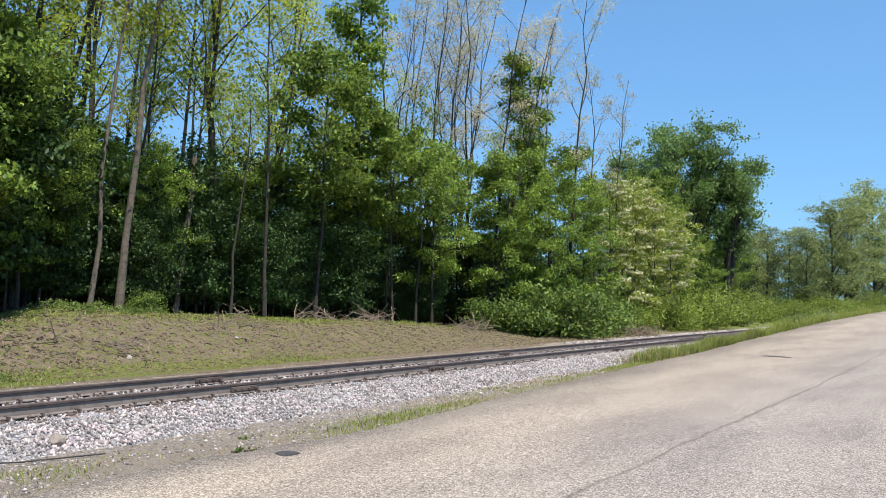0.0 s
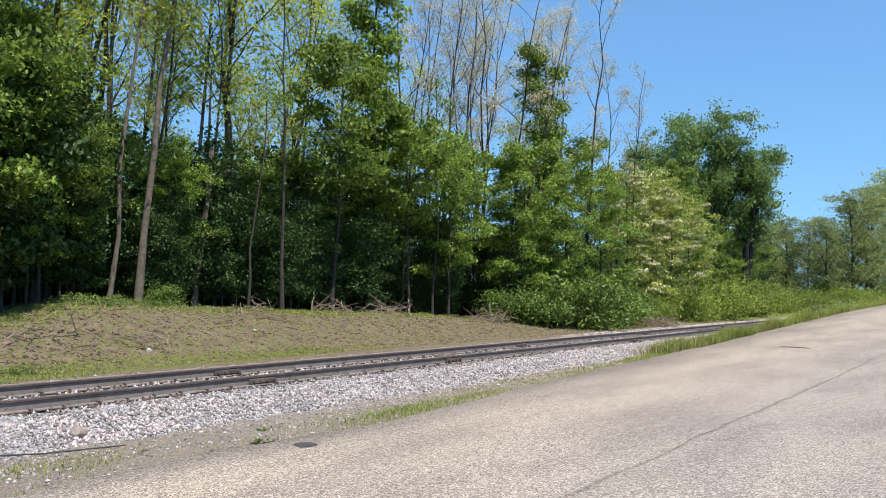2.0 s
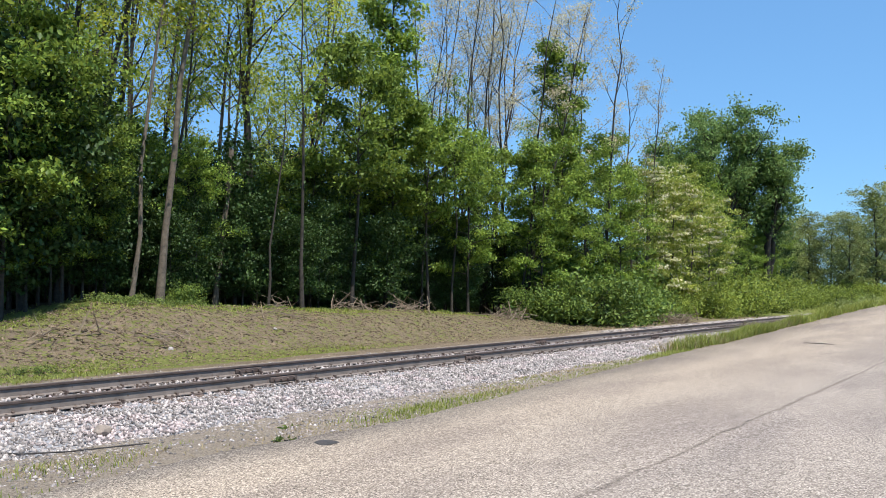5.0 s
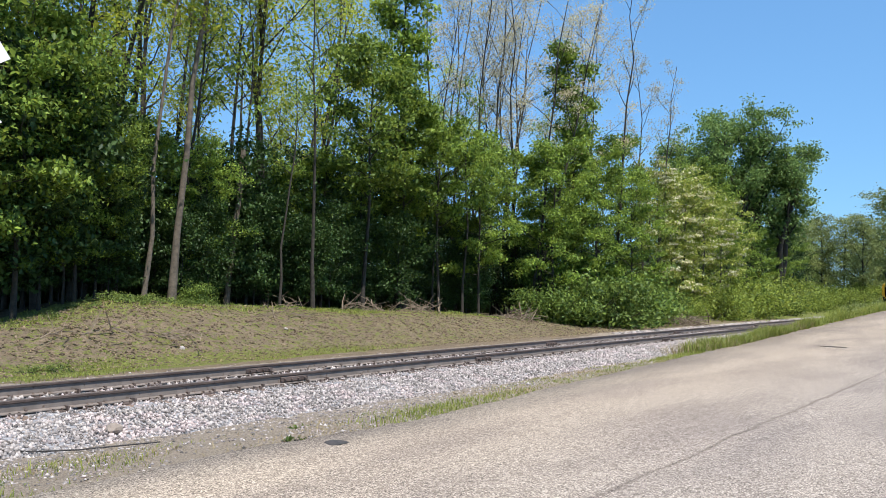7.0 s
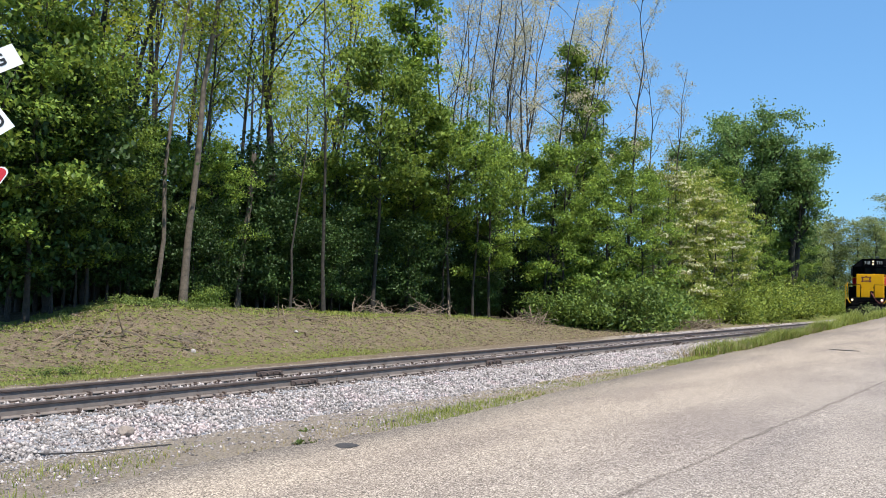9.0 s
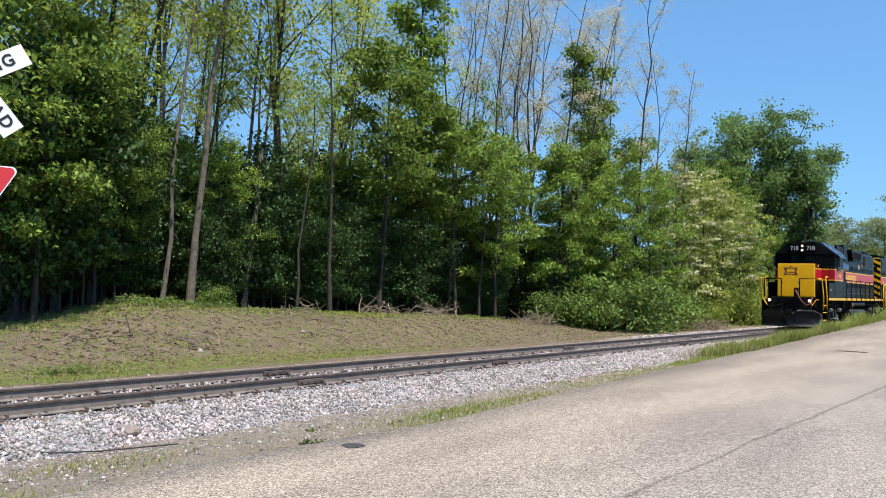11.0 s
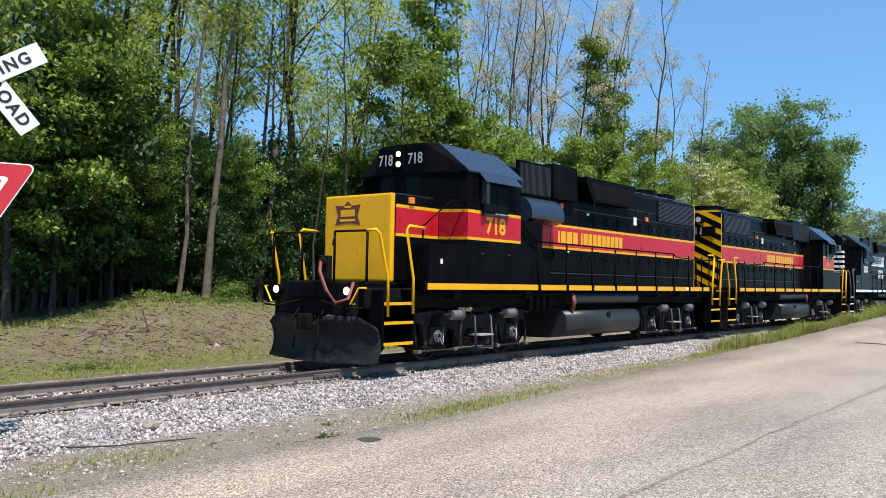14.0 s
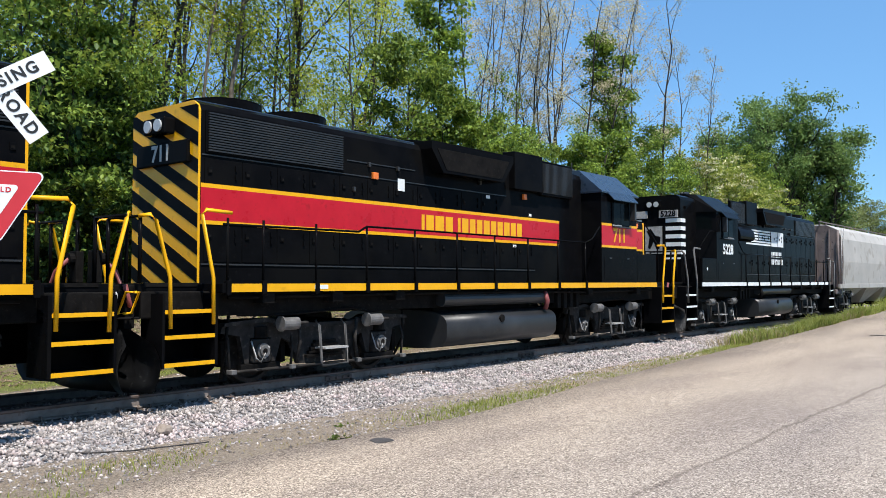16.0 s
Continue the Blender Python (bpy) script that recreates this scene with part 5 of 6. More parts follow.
def locomotive(label, number, scheme, high_nose=False, lit=False):
    """A four-axle road diesel. Local x runs from the short hood (-) to the long hood (+); z = 0 is the rail top."""
    e = tagged(new("locomotive"), label, "locomotive", "locomotives of the train")
    sets = []
    ns = scheme == "plain"
    band, sillc, rail_c = (M["white"], M["white"], M["black"]) if ns else (M["red"], M["yellow"], M["yellow"])
    rail_g = M["dull_metal"] if ns else M["yellow"]
    # underframe and deck
    part("underframe", box(-8.75, 8.75, -1.2, 1.2, 1.12, 1.5, 0.02), M["under"], e)
    part("deck", box(-7.42, 7.62, -CW, CW, 1.47, SILL, 0.012), M["black"], e)
    for sx in (-1, 1):
        part("end_platform", box(sx * 7.4, sx * 8.86, -1.0, 1.0, 1.47, SILL - 0.004, 0.012), M["black"], e)
    posts = [-3.25, -1.95, -0.65, 0.65, 1.95, 3.25, 4.55, 5.75, 6.85, 7.52]
    for s in (-1, 1):
        edges = [-7.38] + [p for p in posts] + [7.6]
        for a, b in zip(edges, edges[1:]):
            if b - a > 0.2:
                part("sill_stripe", box(a + 0.03, b - 0.03, s * (CW + 0.001), s * (CW + 0.007), 1.485, SILL - 0.008), sillc, e, "white sill stripe" if ns else "yellow sill stripe")
    # long hood
    part("hood", prism(HOOD, "x", -4.1, 7.62), M["black"], e)
    bm = bmesh.new()
    add_box(bm, -4.0, 7.55, -HW + 0.2, HW - 0.2, HT, HT + 0.03, 0.01)
    part("roof_walk", bm, M["black_sky_sheen"], e)
    for k, fx in enumerate((5.05, 6.55)):
        part("roof_fan", add_cyl(cyl((fx, 0, HT), (fx, 0, HT + 0.2), 0.66, 28), (fx, 0, HT + 0.2), (fx, 0, HT + 0.24), 0.5, 24), M["black"], e)
    for fx in (-1.3, 0.4, 1.7):
        part("roof_fan", add_cyl(cyl((fx, 0, HT), (fx, 0, HT + 0.16), 0.5, 24), (fx, 0, HT + 0.16), (fx, 0, HT + 0.19), 0.36, 20), M["black"], e)
    for fx in (2.75, 3.5):
        part("exhaust_stack", box(fx - 0.12, fx + 0.12, -0.35, 0.35, HT, HT + 0.17, 0.02), M["under"], e)
    for fx in (4.0, 3.8, 2.35):
        part("lifting_eye", cyl((fx, -0.7, HT - 0.02), (fx, -0.7, HT + 0.12), 0.035, 8), M["black"], e)
    for s in (-1, 1):
        # air intake with upright fins
        g = part("intake_grille", box(-3.42, -1.98, s * HW, s * (HW + 0.1), 3.74, HT + 0.12, 0.015), M["black"], e)
        for k in range(26):
            part("fin", box(-3.38 + k * 0.0535, -3.36 + k * 0.0535, s * (HW + 0.1), s * (HW + 0.135), 3.8, HT + 0.06), M["tank"], g)
        part("filter_box", box(-1.93, -0.74, s * (HW - 0.2), s * (HW + 0.16), 3.78, HT + 0.2, 0.02), M["black"], e)
        # flared blister over the dynamic brake
        part("blister", prism([(-0.47, HT + 0.02), (2.42, HT + 0.02), (2.42, HT - 0.14), (2.05, 3.86), (-0.1, 3.86), (-0.47, HT - 0.14)], "y", s * (HW - 0.3), s * (HW + 0.3)), M["black"], e)
        part("blister_vent", prism([(-0.3, HT - 0.12), (2.25, HT - 0.12), (1.95, 3.92), (0.0, 3.92)], "y", s * (HW + 0.3), s * (HW + 0.31)), M["under"], e)
        # radiator shutters
        r = part("radiator_frame", box(4.58, 7.54, s * HW, s * (HW + 0.02), 3.64, 4.31, 0.006), M["black"], e)
        for k in range(15):
            me = box(4.63, 7.5, s * (HW + 0.012), s * (HW + 0.05), 3.67 + k * 0.0415, 3.693 + k * 0.0415)
            part("slat", me, M["tank"], r)
        # hood doors with latches and hinges, streaks of dust under some
        for k in range(13):
            x = -1.76 + k * 0.718
            d = part("hood_door", box(x, x + 0.69, s * HW, s * (HW + 0.012), 1.95, 3.56 if x > -0.6 else 3.1, 0.005), M["black"], e)
            for z in (2.3, 2.42, 3.3, 3.44):
                if z < 3.2 or x > -0.6:
                    part("hinge", box(x + 0.1, x + 0.13, s * (HW + 0.01), s * (HW + 0.034), z - 0.045, z + 0.045, 0.004), M["black"], d)
            for z in (2.36, 3.37):
                if z < 3.2 or x > -0.6:
                    part("latch", box(x + 0.56, x + 0.64, s * (HW + 0.01), s * (HW + 0.03), z - 0.05, z + 0.05, 0.006), M["black"], d)
                    part("latch_recess", box(x + 0.575, x + 0.625, s * (HW + 0.03), s * (HW + 0.033), z - 0.03, z + 0.01), M["under"], d)
        for x, z in ((0.4, 3.78), (3.1, 3.8), (3.9, 3.8), (4.3, 3.3)):
            part("lifting_lug", box(x, x + 0.06, s * HW, s * (HW + 0.05), z, z + 0.09, 0.01), M["tank"], e)
        for x0, x1, z in ((2.6, 4.5, 3.86), (-0.6, 7.6, 3.6)):
            part("hood_seam", box(x0, x1, s * HW, s * (HW + 0.012), z, z + 0.02), M["tank"], e)
        if not ns:
            for x, z, w, h in ((2.92, 3.42, 0.2, 0.24), (0.05, 3.5, 0.14, 0.07), (-1.65, 3.2, 0.1, 0.06), (-1.0, 2.44, 0.14, 0.06), (5.5, 1.52, 0.3, 0.07)):
                part("placard", box(x, x + w, s * (HW + 0.012 if z > 2 else CW + 0.007), s * (HW + 0.016 if z > 2 else CW + 0.011), z, z + h), M["white"], e, "small white notice")
        part("kick_rail", box(-1.8, 7.6, s * HW, s * (HW + 0.016), 1.9, 1.925), M["tank"], e)
        for x in (-1.33, 3.78):
            part("marker_lamp", box(x - 0.07, x + 0.07, s * HW, s * (HW + 0.06), 3.58, 3.71, 0.01), M["amber"] if not ns else M["black"], e, "amber side lamp" if not ns else "")
    # blower duct on the left side
    bm = prism([(-HW + 0.02, 3.1), (-HW - 0.2, 3.1)] + [(-HW + 0.02 - 0.44 * math.cos(radians(a)), 3.28 + 0.45 * math.sin(radians(a))) for a in range(-12, 91, 12)] + [(-HW + 0.02, 3.73)], "x", -3.32, -1.82)
    part("blower_duct", bm, M["black"] if ns else M["black_sky_sheen"], e, "glossy bulged black duct cover")
    part("blower_cabinet", box(-4.05, -2.95, -CW + 0.1, -HW, SILL, 3.08, 0.02), M["black"], e)
    # cab
    cz = 3.95
    plan = [(-6.08, -CW), (-6.46, -0.62), (-6.46, 0.62), (-6.08, CW), (-4.07, CW), (-4.07, -CW)]
    bm = bmesh.new()
    lo, hi = [bm.verts.new((u, v, SILL)) for u, v in plan], [bm.verts.new((u, v, cz)) for u, v in plan]
    n = len(plan)
    bm.faces.new(lo[::-1]), bm.faces.new(hi)
    for i in range(n):
        bm.faces.new((lo[i], lo[(i + 1) % n], hi[(i + 1) % n], hi[i]))
    part("cab", bm, M["black"], e)
    tz = 4.58
    top = [(-6.2, -0.84), (-6.46, -0.6), (-6.46, 0.6), (-6.2, 0.84), (-4.09, 0.84), (-4.09, -0.84)]
    eave = [(-6.14, -CW - 0.04), (-6.5, -0.64), (-6.5, 0.64), (-6.14, CW + 0.04), (-4.03, CW + 0.04), (-4.03, -CW - 0.04)]
    bm = bmesh.new()
    a, b, c = [bm.verts.new((u, v, cz)) for u, v in eave], [bm.verts.new((u, v, cz + 0.035)) for u, v in eave], [bm.verts.new((u, v, tz)) for u, v in top]
    bm.faces.new(a[::-1]), bm.faces.new(c)
    for i in range(6):
        j = (i + 1) % 6
        bm.faces.new((a[i], a[j], b[j], b[i])), bm.faces.new((b[i], b[j], c[j], c[i]))
    roof = part("cab_roof", bm, M["black"] if ns else M["black_sky_sheen"], e, "sloped dark cab roof")
    # front slopes stay plain black, without the painted sky reflection
    roof.data.materials.append(M["black"])
    for i in range(3):
        roof.data.polygons[2 + 2 * i].material_index = roof.data.polygons[3 + 2 * i].material_index = 1
    # upper cab front with number boards, windscreens
    part("cab_brow", box(-6.505, -6.4, -0.66, 0.66, 3.98, tz - 0.04, 0.02), M["black"], e)
    for s in (-1, 1):
        wf = part("windscreen_frame", box(-6.475, -6.44, s * 0.12, s * 0.6, 3.4, 3.92, 0.01), M["black"], e)
        part("windscreen", box(-6.479, -6.47, s * 0.16, s * 0.56, 3.44, 3.88), M["glass"], wf)
        # corner windscreen, set in the slanted front wall
        d = Vector((0.38, s * 0.9, 0)).normalized()
        c0 = Vector((-6.27, s * 1.07, 0)) + Vector((-0.92, s * 0.39, 0)) * 0.006
        bm = bmesh.new()
        q = [c0 - d * 0.34, c0 + d * 0.34]
        bm.faces.new([bm.verts.new((p.x, p.y, z)) for p, z in ((q[0], 3.4), (q[1], 3.4), (q[1], 3.9), (q[0], 3.9))])
        bmesh.ops.solidify(bm, geom=bm.faces[:], thickness=0.008)
        part("corner_window", bm, M["glass"], e)
        # side window with frame, mirror, awning
        w = part("window_frame", box(-5.6, -4.62, s * (CW + 0.002), s * (CW + 0.03), 3.1, 3.86, 0.01), M["black"], e)
        part("pane", box(-5.54, -5.1, s * (CW + 0.028), s * (CW + 0.036), 3.15, 3.81), M["glass"], w)
        part("pane", box(-5.06, -4.68, s * (CW + 0.028), s * (CW + 0.036), 3.15, 3.81), M["glass"], w)
        part("window_trim", box(-5.12, -4.62, s * (CW + 0.03), s * (CW + 0.045), 3.11, 3.14), M["grey_metal"], w)
        part("mirror", box(-5.68, -5.58, s * (CW + 0.05), s * (CW + 0.2), 3.3, 3.8, 0.01), M["tank"], e)
        part("arm_rest", box(-5.6, -4.64, s * (CW + 0.004), s * (CW + 0.08), 3.07, 3.11, 0.008), M["tank"], e)
        part("awning", prism([(s * (CW + 0.02), 3.97), (s * (CW + 0.22), 3.76), (s * (CW + 0.22), 3.78), (s * (CW + 0.02), 4.0)], "x", -5.75, -4.35), M["black"] if ns else M["black_sky_sheen"], e)
        part("battery_box", box(-7.32, -6.1, s * HW, s * CW, SILL, 2.4, 0.015), M["black"], e)
        part("cab_panel", box(-5.98, -4.2, s * (CW + 0.001), s * (CW + 0.008), 1.7, 2.3), M["black"], e)
        for hx in (-5.6, -4.6):
            part("panel_hinge", box(hx, hx + 0.12, s * (CW + 0.006), s * (CW + 0.02), 2.24, 2.27), M["tank"], e)
        # lettering on the cab side
        lettering("cab_number", number, 0.5 if not ns else 0.48, M["yellow"] if not ns else M["white"], e, on_side(s, -5.06, 2.845 if not ns else 2.72, CW + 0.009))
    # short hood
    nt = 3.38 if not high_nose else HT
    if high_nose:
        part("short_hood", prism(HOOD, "x", -7.62, -6.2), M["black"], e)
    else:
        part("short_hood", box(-7.74, -6.2, -HW, HW, SILL - 0.002, nt - 0.01, 0.05), M["black"], e)
        part("nose", box(-7.8, -7.66, -HW - 0.004, HW + 0.004, SILL, nt, 0.045), M["yellow"], e, "bright yellow nose")
        part("nose_top", box(-7.68, -6.48, -HW - 0.002, HW + 0.002, nt - 0.02, nt + 0.004, 0.01), M["black_sky_sheen"], e)
    for s in (-1, 1):
        part("front_marker", box(-7.3, -7.14, s * HW, s * (HW + 0.05), 3.2, 3.33, 0.01) if not high_nose else box(-7.3, -7.24, s * HW, s * (HW + 0.05), 4.0, 4.1, 0.01), M["amber"] if not ns else M["black"], e)
    # bands of colour
    if not ns:
        zs, ms = [(2.53, 2.59), (2.59, 3.1), (3.1, 3.165)], [M["yellow"], M["red"], M["yellow"]]
        for s in (-1, 1):
            stripe_set(e, "red_stripe", -1.8, 7.62, s, HW + 0.013, zs, ms)
            stripe_set(e, "red_stripe", -2.93, -1.8, s, HW + 0.004, zs, ms)
            stripe_set(e, "red_stripe", -6.08, -4.07, s, CW, zs, ms)
            stripe_set(e, "red_stripe", -7.66, -6.2, s, HW + 0.002, zs, ms)
            # slanted front wall of the cab
            d, nrm = Vector((0.38, s * 0.9, 0)).normalized(), Vector((-0.92, s * 0.39, 0)) * 0.005
            for (z0, z1), mm in zip(zs, ms):
                p0, p1 = Vector((-6.46, s * 0.62, 0)) + d * 0.36 + nrm, Vector((-6.08, s * CW, 0)) + nrm
                bm = bmesh.new()
                bm.faces.new([bm.verts.new((p.x, p.y, z)) for p, z in ((p0, z0), (p1, z0), (p1, z1), (p0, z1))])
                bmesh.ops.solidify(bm, geom=bm.faces[:], thickness=0.003)
                part("red_stripe" if mm is M["red"] else "yellow_band", bm, mm, e)
            # the owner's name as plain yellow bars
            x = -1.45
            for k, wd in enumerate((0.09, 0.24, 0.28, 0.24, 0, 0.09, 0.22, 0.2, 0.2, 0.22, 0.2, 0.2, 0.22, 0.2, 0.2)):
                if wd:
                    part("lettering_bar", box(0.96 - x if s > 0 else x, 0.96 - x - wd if s > 0 else x + wd, s * (HW + 0.019), s * (HW + 0.022), 2.68, 3.0), M["yellow"], e)
                x += wd + 0.055 if wd else 0.12
        # emblem on the nose: plain dark shield with bars
        part("emblem", prism([(u + 0.26, v + 0.1) for u, v in ((-0.36, 2.66), (-0.1, 2.7), (0.1, 2.7), (0.36, 2.66), (0.28, 2.86), (0.36, 3.08), (0.12, 3.06), (0.0, 3.16), (-0.12, 3.06), (-0.36, 3.08), (-0.28, 2.86))], "x", -7.807, -7.801), M["maroon"], e, "dark red shield emblem")
        for z0, z1, wd in ((3.12, 3.16, 0.1), (2.94, 3.08, 0.2), (2.84, 2.89, 0.22)):
            part("emblem_bar", box(-7.811, -7.807, 0.26 - wd, 0.26 + wd, z0, z1), M["yellow"], e)
        # slanted black and yellow bars on the end of the long hood
        part("end_plate", prism([(-HW, SILL), (-HW, HT - 0.16), (-HW + 0.05, HT - 0.06), (-HW + 0.16, HT), (HW - 0.16, HT), (HW - 0.05, HT - 0.06), (HW, HT - 0.16), (HW, SILL)], "x", 7.62, 7.66), M["yellow"], e, "yellow hood end with black slanted bars")
        for k in range(-2, 10):
            z = SILL + k * 0.42
            poly = clip_rect([(-HW, z + 0.5), (-HW, z + 0.72), (HW, z - 0.2), (HW, z - 0.42)], -HW + 0.004, HW - 0.004, SILL + 0.004, HT - 0.07)
            if poly:
                part("warning_bar", prism(poly, "x", 7.66, 7.664), M["black"], e)
    else:
        for s in (-1, 1):
            for k in range(6):
                part("nose_stripe", box(-7.628, -7.62, s * 0.42, s * HW, 2.52 + k * 0.26, 2.65 + k * 0.26) if k < 5 else box(-7.628, -7.62, s * 0.42, s * HW, 2.36, 2.42), M["white"], e)
                if k < 5:
                    part("nose_stripe", box(-7.62, -7.25, s * (HW + 0.001), s * (HW + 0.006), 2.52 + k * 0.26, 2.65 + k * 0.26), M["white"], e)
            # owner's mark as plain white shapes
            def run(x, wd):
                return (x, x + wd) if s < 0 else (1.4 - x, 1.4 - x - wd)
            for k in range(6):
                part("mark_bar", box(*run(-1.6 + 0.07 * k, 2.85 - 0.07 * k), s * (HW + 0.013), s * (HW + 0.017), 3.06 + 0.105 * k, 3.125 + 0.105 * k), M["white"], e)
            for x, wd in ((1.36, 0.78), (2.2, 0.7)):
                part("mark_block", box(*run(x, wd), s * (HW + 0.013), s * (HW + 0.017), 3.06, 3.66), M["white"], e)
            for z, n0 in ((2.62, 7), (2.32, 8)):
                for k in range(n0):
                    part("lettering_bar", box(*run(1.35 + 0.19 * k, 0.13), s * (HW + 0.013), s * (HW + 0.017), z, z + 0.22), M["white"], e)
        part("nose_emblem", box(-7.628, -7.62, -0.3, 0.3, 2.55, 3.45, 0.0), M["grey_metal"], e, "pale square nose emblem")
        part("emblem_figure", prism([(-0.2, 2.7), (-0.1, 2.7), (0.0, 2.95), (0.12, 2.7), (0.2, 2.75), (0.14, 3.1), (0.24, 3.3), (0.1, 3.38), (-0.06, 3.15), (-0.24, 3.1)], "x", -7.634, -7.628), M["black"], e)
    # number boards and head lamps
    if high_nose:
        part("number_board", box(-7.66, -7.62, -0.85, -0.2, 3.72, 3.96, 0.01), M["grey_metal"], e)
        lettering("board_number", number, 0.26, M["black"], e, pose(-7.665, -0.52, 3.84, 90, 0, -90))
        part("number_board", box(-7.66, -7.62, 0.2, 0.85, 3.72, 3.96, 0.01), M["grey_metal"], e)
        hl = part("headlight", box(-7.68, -7.62, -0.26, 0.26, 4.04, 4.3, 0.03), M["black"], e)
        for y in (-0.12, 0.12):
            part("lens", cyl((-7.7, y, 4.17), (-7.68, y, 4.17), 0.09, 16), M["lamp_off"], hl)
    else:
        hl = part("headlight", box(-6.56, -6.5, -0.14, 0.14, 4.02, 4.5, 0.03), M["black"], e)
        for z in (4.15, 4.37):
            part("lens", cyl((-6.59, 0, z), (-6.555, 0, z), 0.06, 16), M["lamp"] if lit else M["lamp_off"], hl, "lit headlamp" if lit else "")
        for s in (-1, 1):
            lettering("board_number", number, 0.33, M["dull_white"], e, pose(-6.513, s * 0.42, 4.25, 90, 0, -90), bold=0.012, stretch=0.85)
    part("horn", add_cyl(add_cyl(box(-5.2, -5.12, -0.05, 0.05, 4.56, 4.7), (-5.3, -0.06, 4.74), (-4.95, -0.06, 4.74), 0.03, 10, 0.08), (-5.3, 0.06, 4.74), (-4.85, 0.06, 4.74), 0.03, 10, 0.08), M["tank"], e)
    pipe("antenna", [(-4.5, 0.4, 4.56), (-4.5, 0.4, 4.86)], 0.012, M["tank"], e)
    rh = part("headlight", box(7.66, 7.86, -0.3, 0.3, 3.98, 4.24, 0.03), M["black"], e)
    for y in (-0.14, 0.14):
        part("lens", cyl((7.86, y, 4.11), (7.89, y, 4.11), 0.1, 16), M["lamp_off"], rh)
    part("number_box", box(7.66, 7.72, -0.72, 0.72, 3.5, 3.86, 0.02), M["black"], e)
    lettering("board_number", number, 0.36, M["dull_white"], e, pose(7.725, 0.0, 3.68, 90, 0, 90))
    # ends: steps, hand rails, plough, coupler, hoses
    for sx in (-1, 1):
        V, F, nu, nv = [], [], 16, 6
        for i in range(nu + 1):
            y = -1.5 + 3.0 * i / nu
            k = abs(y) / 1.5
            top = 0.98 - 0.2 * smooth01(0.75, 1.0, k) - 0.16 * (1 - smooth01(0.1, 0.3, k))
            for j in range(nv + 1):
                q = j / nv
                V.append((sx * (8.62 + 0.4 * (1 - k ** 1.4) + 0.12 * (2 * q - 1) ** 2), y, 0.1 + (float(top) - 0.1) * q))
        F = [(i * (nv + 1) + j, (i + 1) * (nv + 1) + j, (i + 1) * (nv + 1) + j + 1, i * (nv + 1) + j + 1) for i in range(nu) for j in range(nv)]
        bm = bmesh.new()
        vs = [bm.verts.new(v) for v in V]
        for f in F:
            bm.faces.new([vs[i] for i in f])
        bmesh.ops.solidify(bm, geom=bm.faces[:], thickness=0.025 * sx)
        plough = part("plough", bm, M["plough"], e, "scuffed dark grey plough blade")
        plough.data.shade_smooth()
        for y in (-0.5, 0.5):
            part("plough_brace", box(sx * 8.5, sx * 8.8, y - 0.03, y + 0.03, 0.5, 1.0), M["under"], plough)
        part("end_sill", box(sx * 8.74, sx * 8.9, -1.02, 1.02, 0.98, 1.6, 0.02), M["under"], e)
        part("coupler", add_box(add_box(box(sx * 8.8, sx * 9.12, -0.1, 0.1, 0.74, 0.96, 0.03), sx * 9.08, sx * 9.2, -0.18, 0.02, 0.7, 1.0, 0.04), sx * 9.1, sx * 9.22, 0.04, 0.16, 0.7, 1.0, 0.03), M["under"], e)
        part("anti_climber", box(sx * 8.88, sx * 9.02, -0.62, 0.62, 1.3, 1.6, 0.02), M["black"], e)
        for s in (-1, 1):
            sw = part("stepwell", box(sx * 7.7, sx * 8.58, s * 0.93, s * 0.96, 0.42, 1.47), M["black"], e)
            for xa, xb in ((8.56, 8.6), (7.68, 7.73)):
                part("stepwell_side", box(sx * xa, sx * xb, s * 0.95, s * 1.5, 0.42, 1.47), M["black"], sw)
            for k, z in enumerate((0.45, 0.84, 1.2)):
                st = part("step", box(sx * 7.72, sx * 8.57, s * (1.0 + 0.02 * k), s * 1.48, z, z + 0.035), M["under"], sw)
                part("step_edge", box(sx * 7.73, sx * 8.56, s * 1.48, s * 1.5, z - 0.012, z + 0.045), M["yellow"] if not ns else M["white"], sw, "yellow step edge" if not ns else "")
            part("deck_edge", box(sx * 7.7, sx * 8.6, s * 0.98, s * 1.01, 1.57, SILL + 0.006), M["under"], e)
            pipe("grab_rail", [(sx * 8.86, s * 1.3, 2.56), (sx * 8.78, s * 1.46, 2.58), (sx * 8.72, s * 1.5, 2.5), (sx * 8.5, s * 1.52, 1.7), (sx * 8.48, s * 1.52, 0.98)], 0.03, rail_g, e, "yellow grab rail" if not ns else "grey grab rail")
            pipe("grab_rail", [(sx * 7.45, s * 1.5, 2.68), (sx * 7.9, s * 1.5, 2.7), (sx * 7.98, s * 1.51, 2.62), (sx * 7.78, s * 1.52, 1.7), (sx * 7.77, s * 1.52, 1.02)], 0.03, rail_g, e, "yellow grab rail" if not ns else "grey grab rail")
            pipe("end_rail", [(sx * 8.84, s * 1.3, 2.56), (sx * 8.84, s * 0.45, 2.56), (sx * 8.84, s * 0.4, 2.3)], 0.022, M["black"], e)
            for y in (0.45, 1.3):
                pipe("end_post", [(sx * 8.84, s * y, SILL), (sx * 8.84, s * y, 2.56)], 0.028, M["black"], e)
            pipe("cut_lever", [(sx * 9.0, s * 0.3, 1.25), (sx * 9.05, s * 0.9, 1.12), (sx * 9.0, s * 1.35, 1.14)], 0.018, M["under"], e)
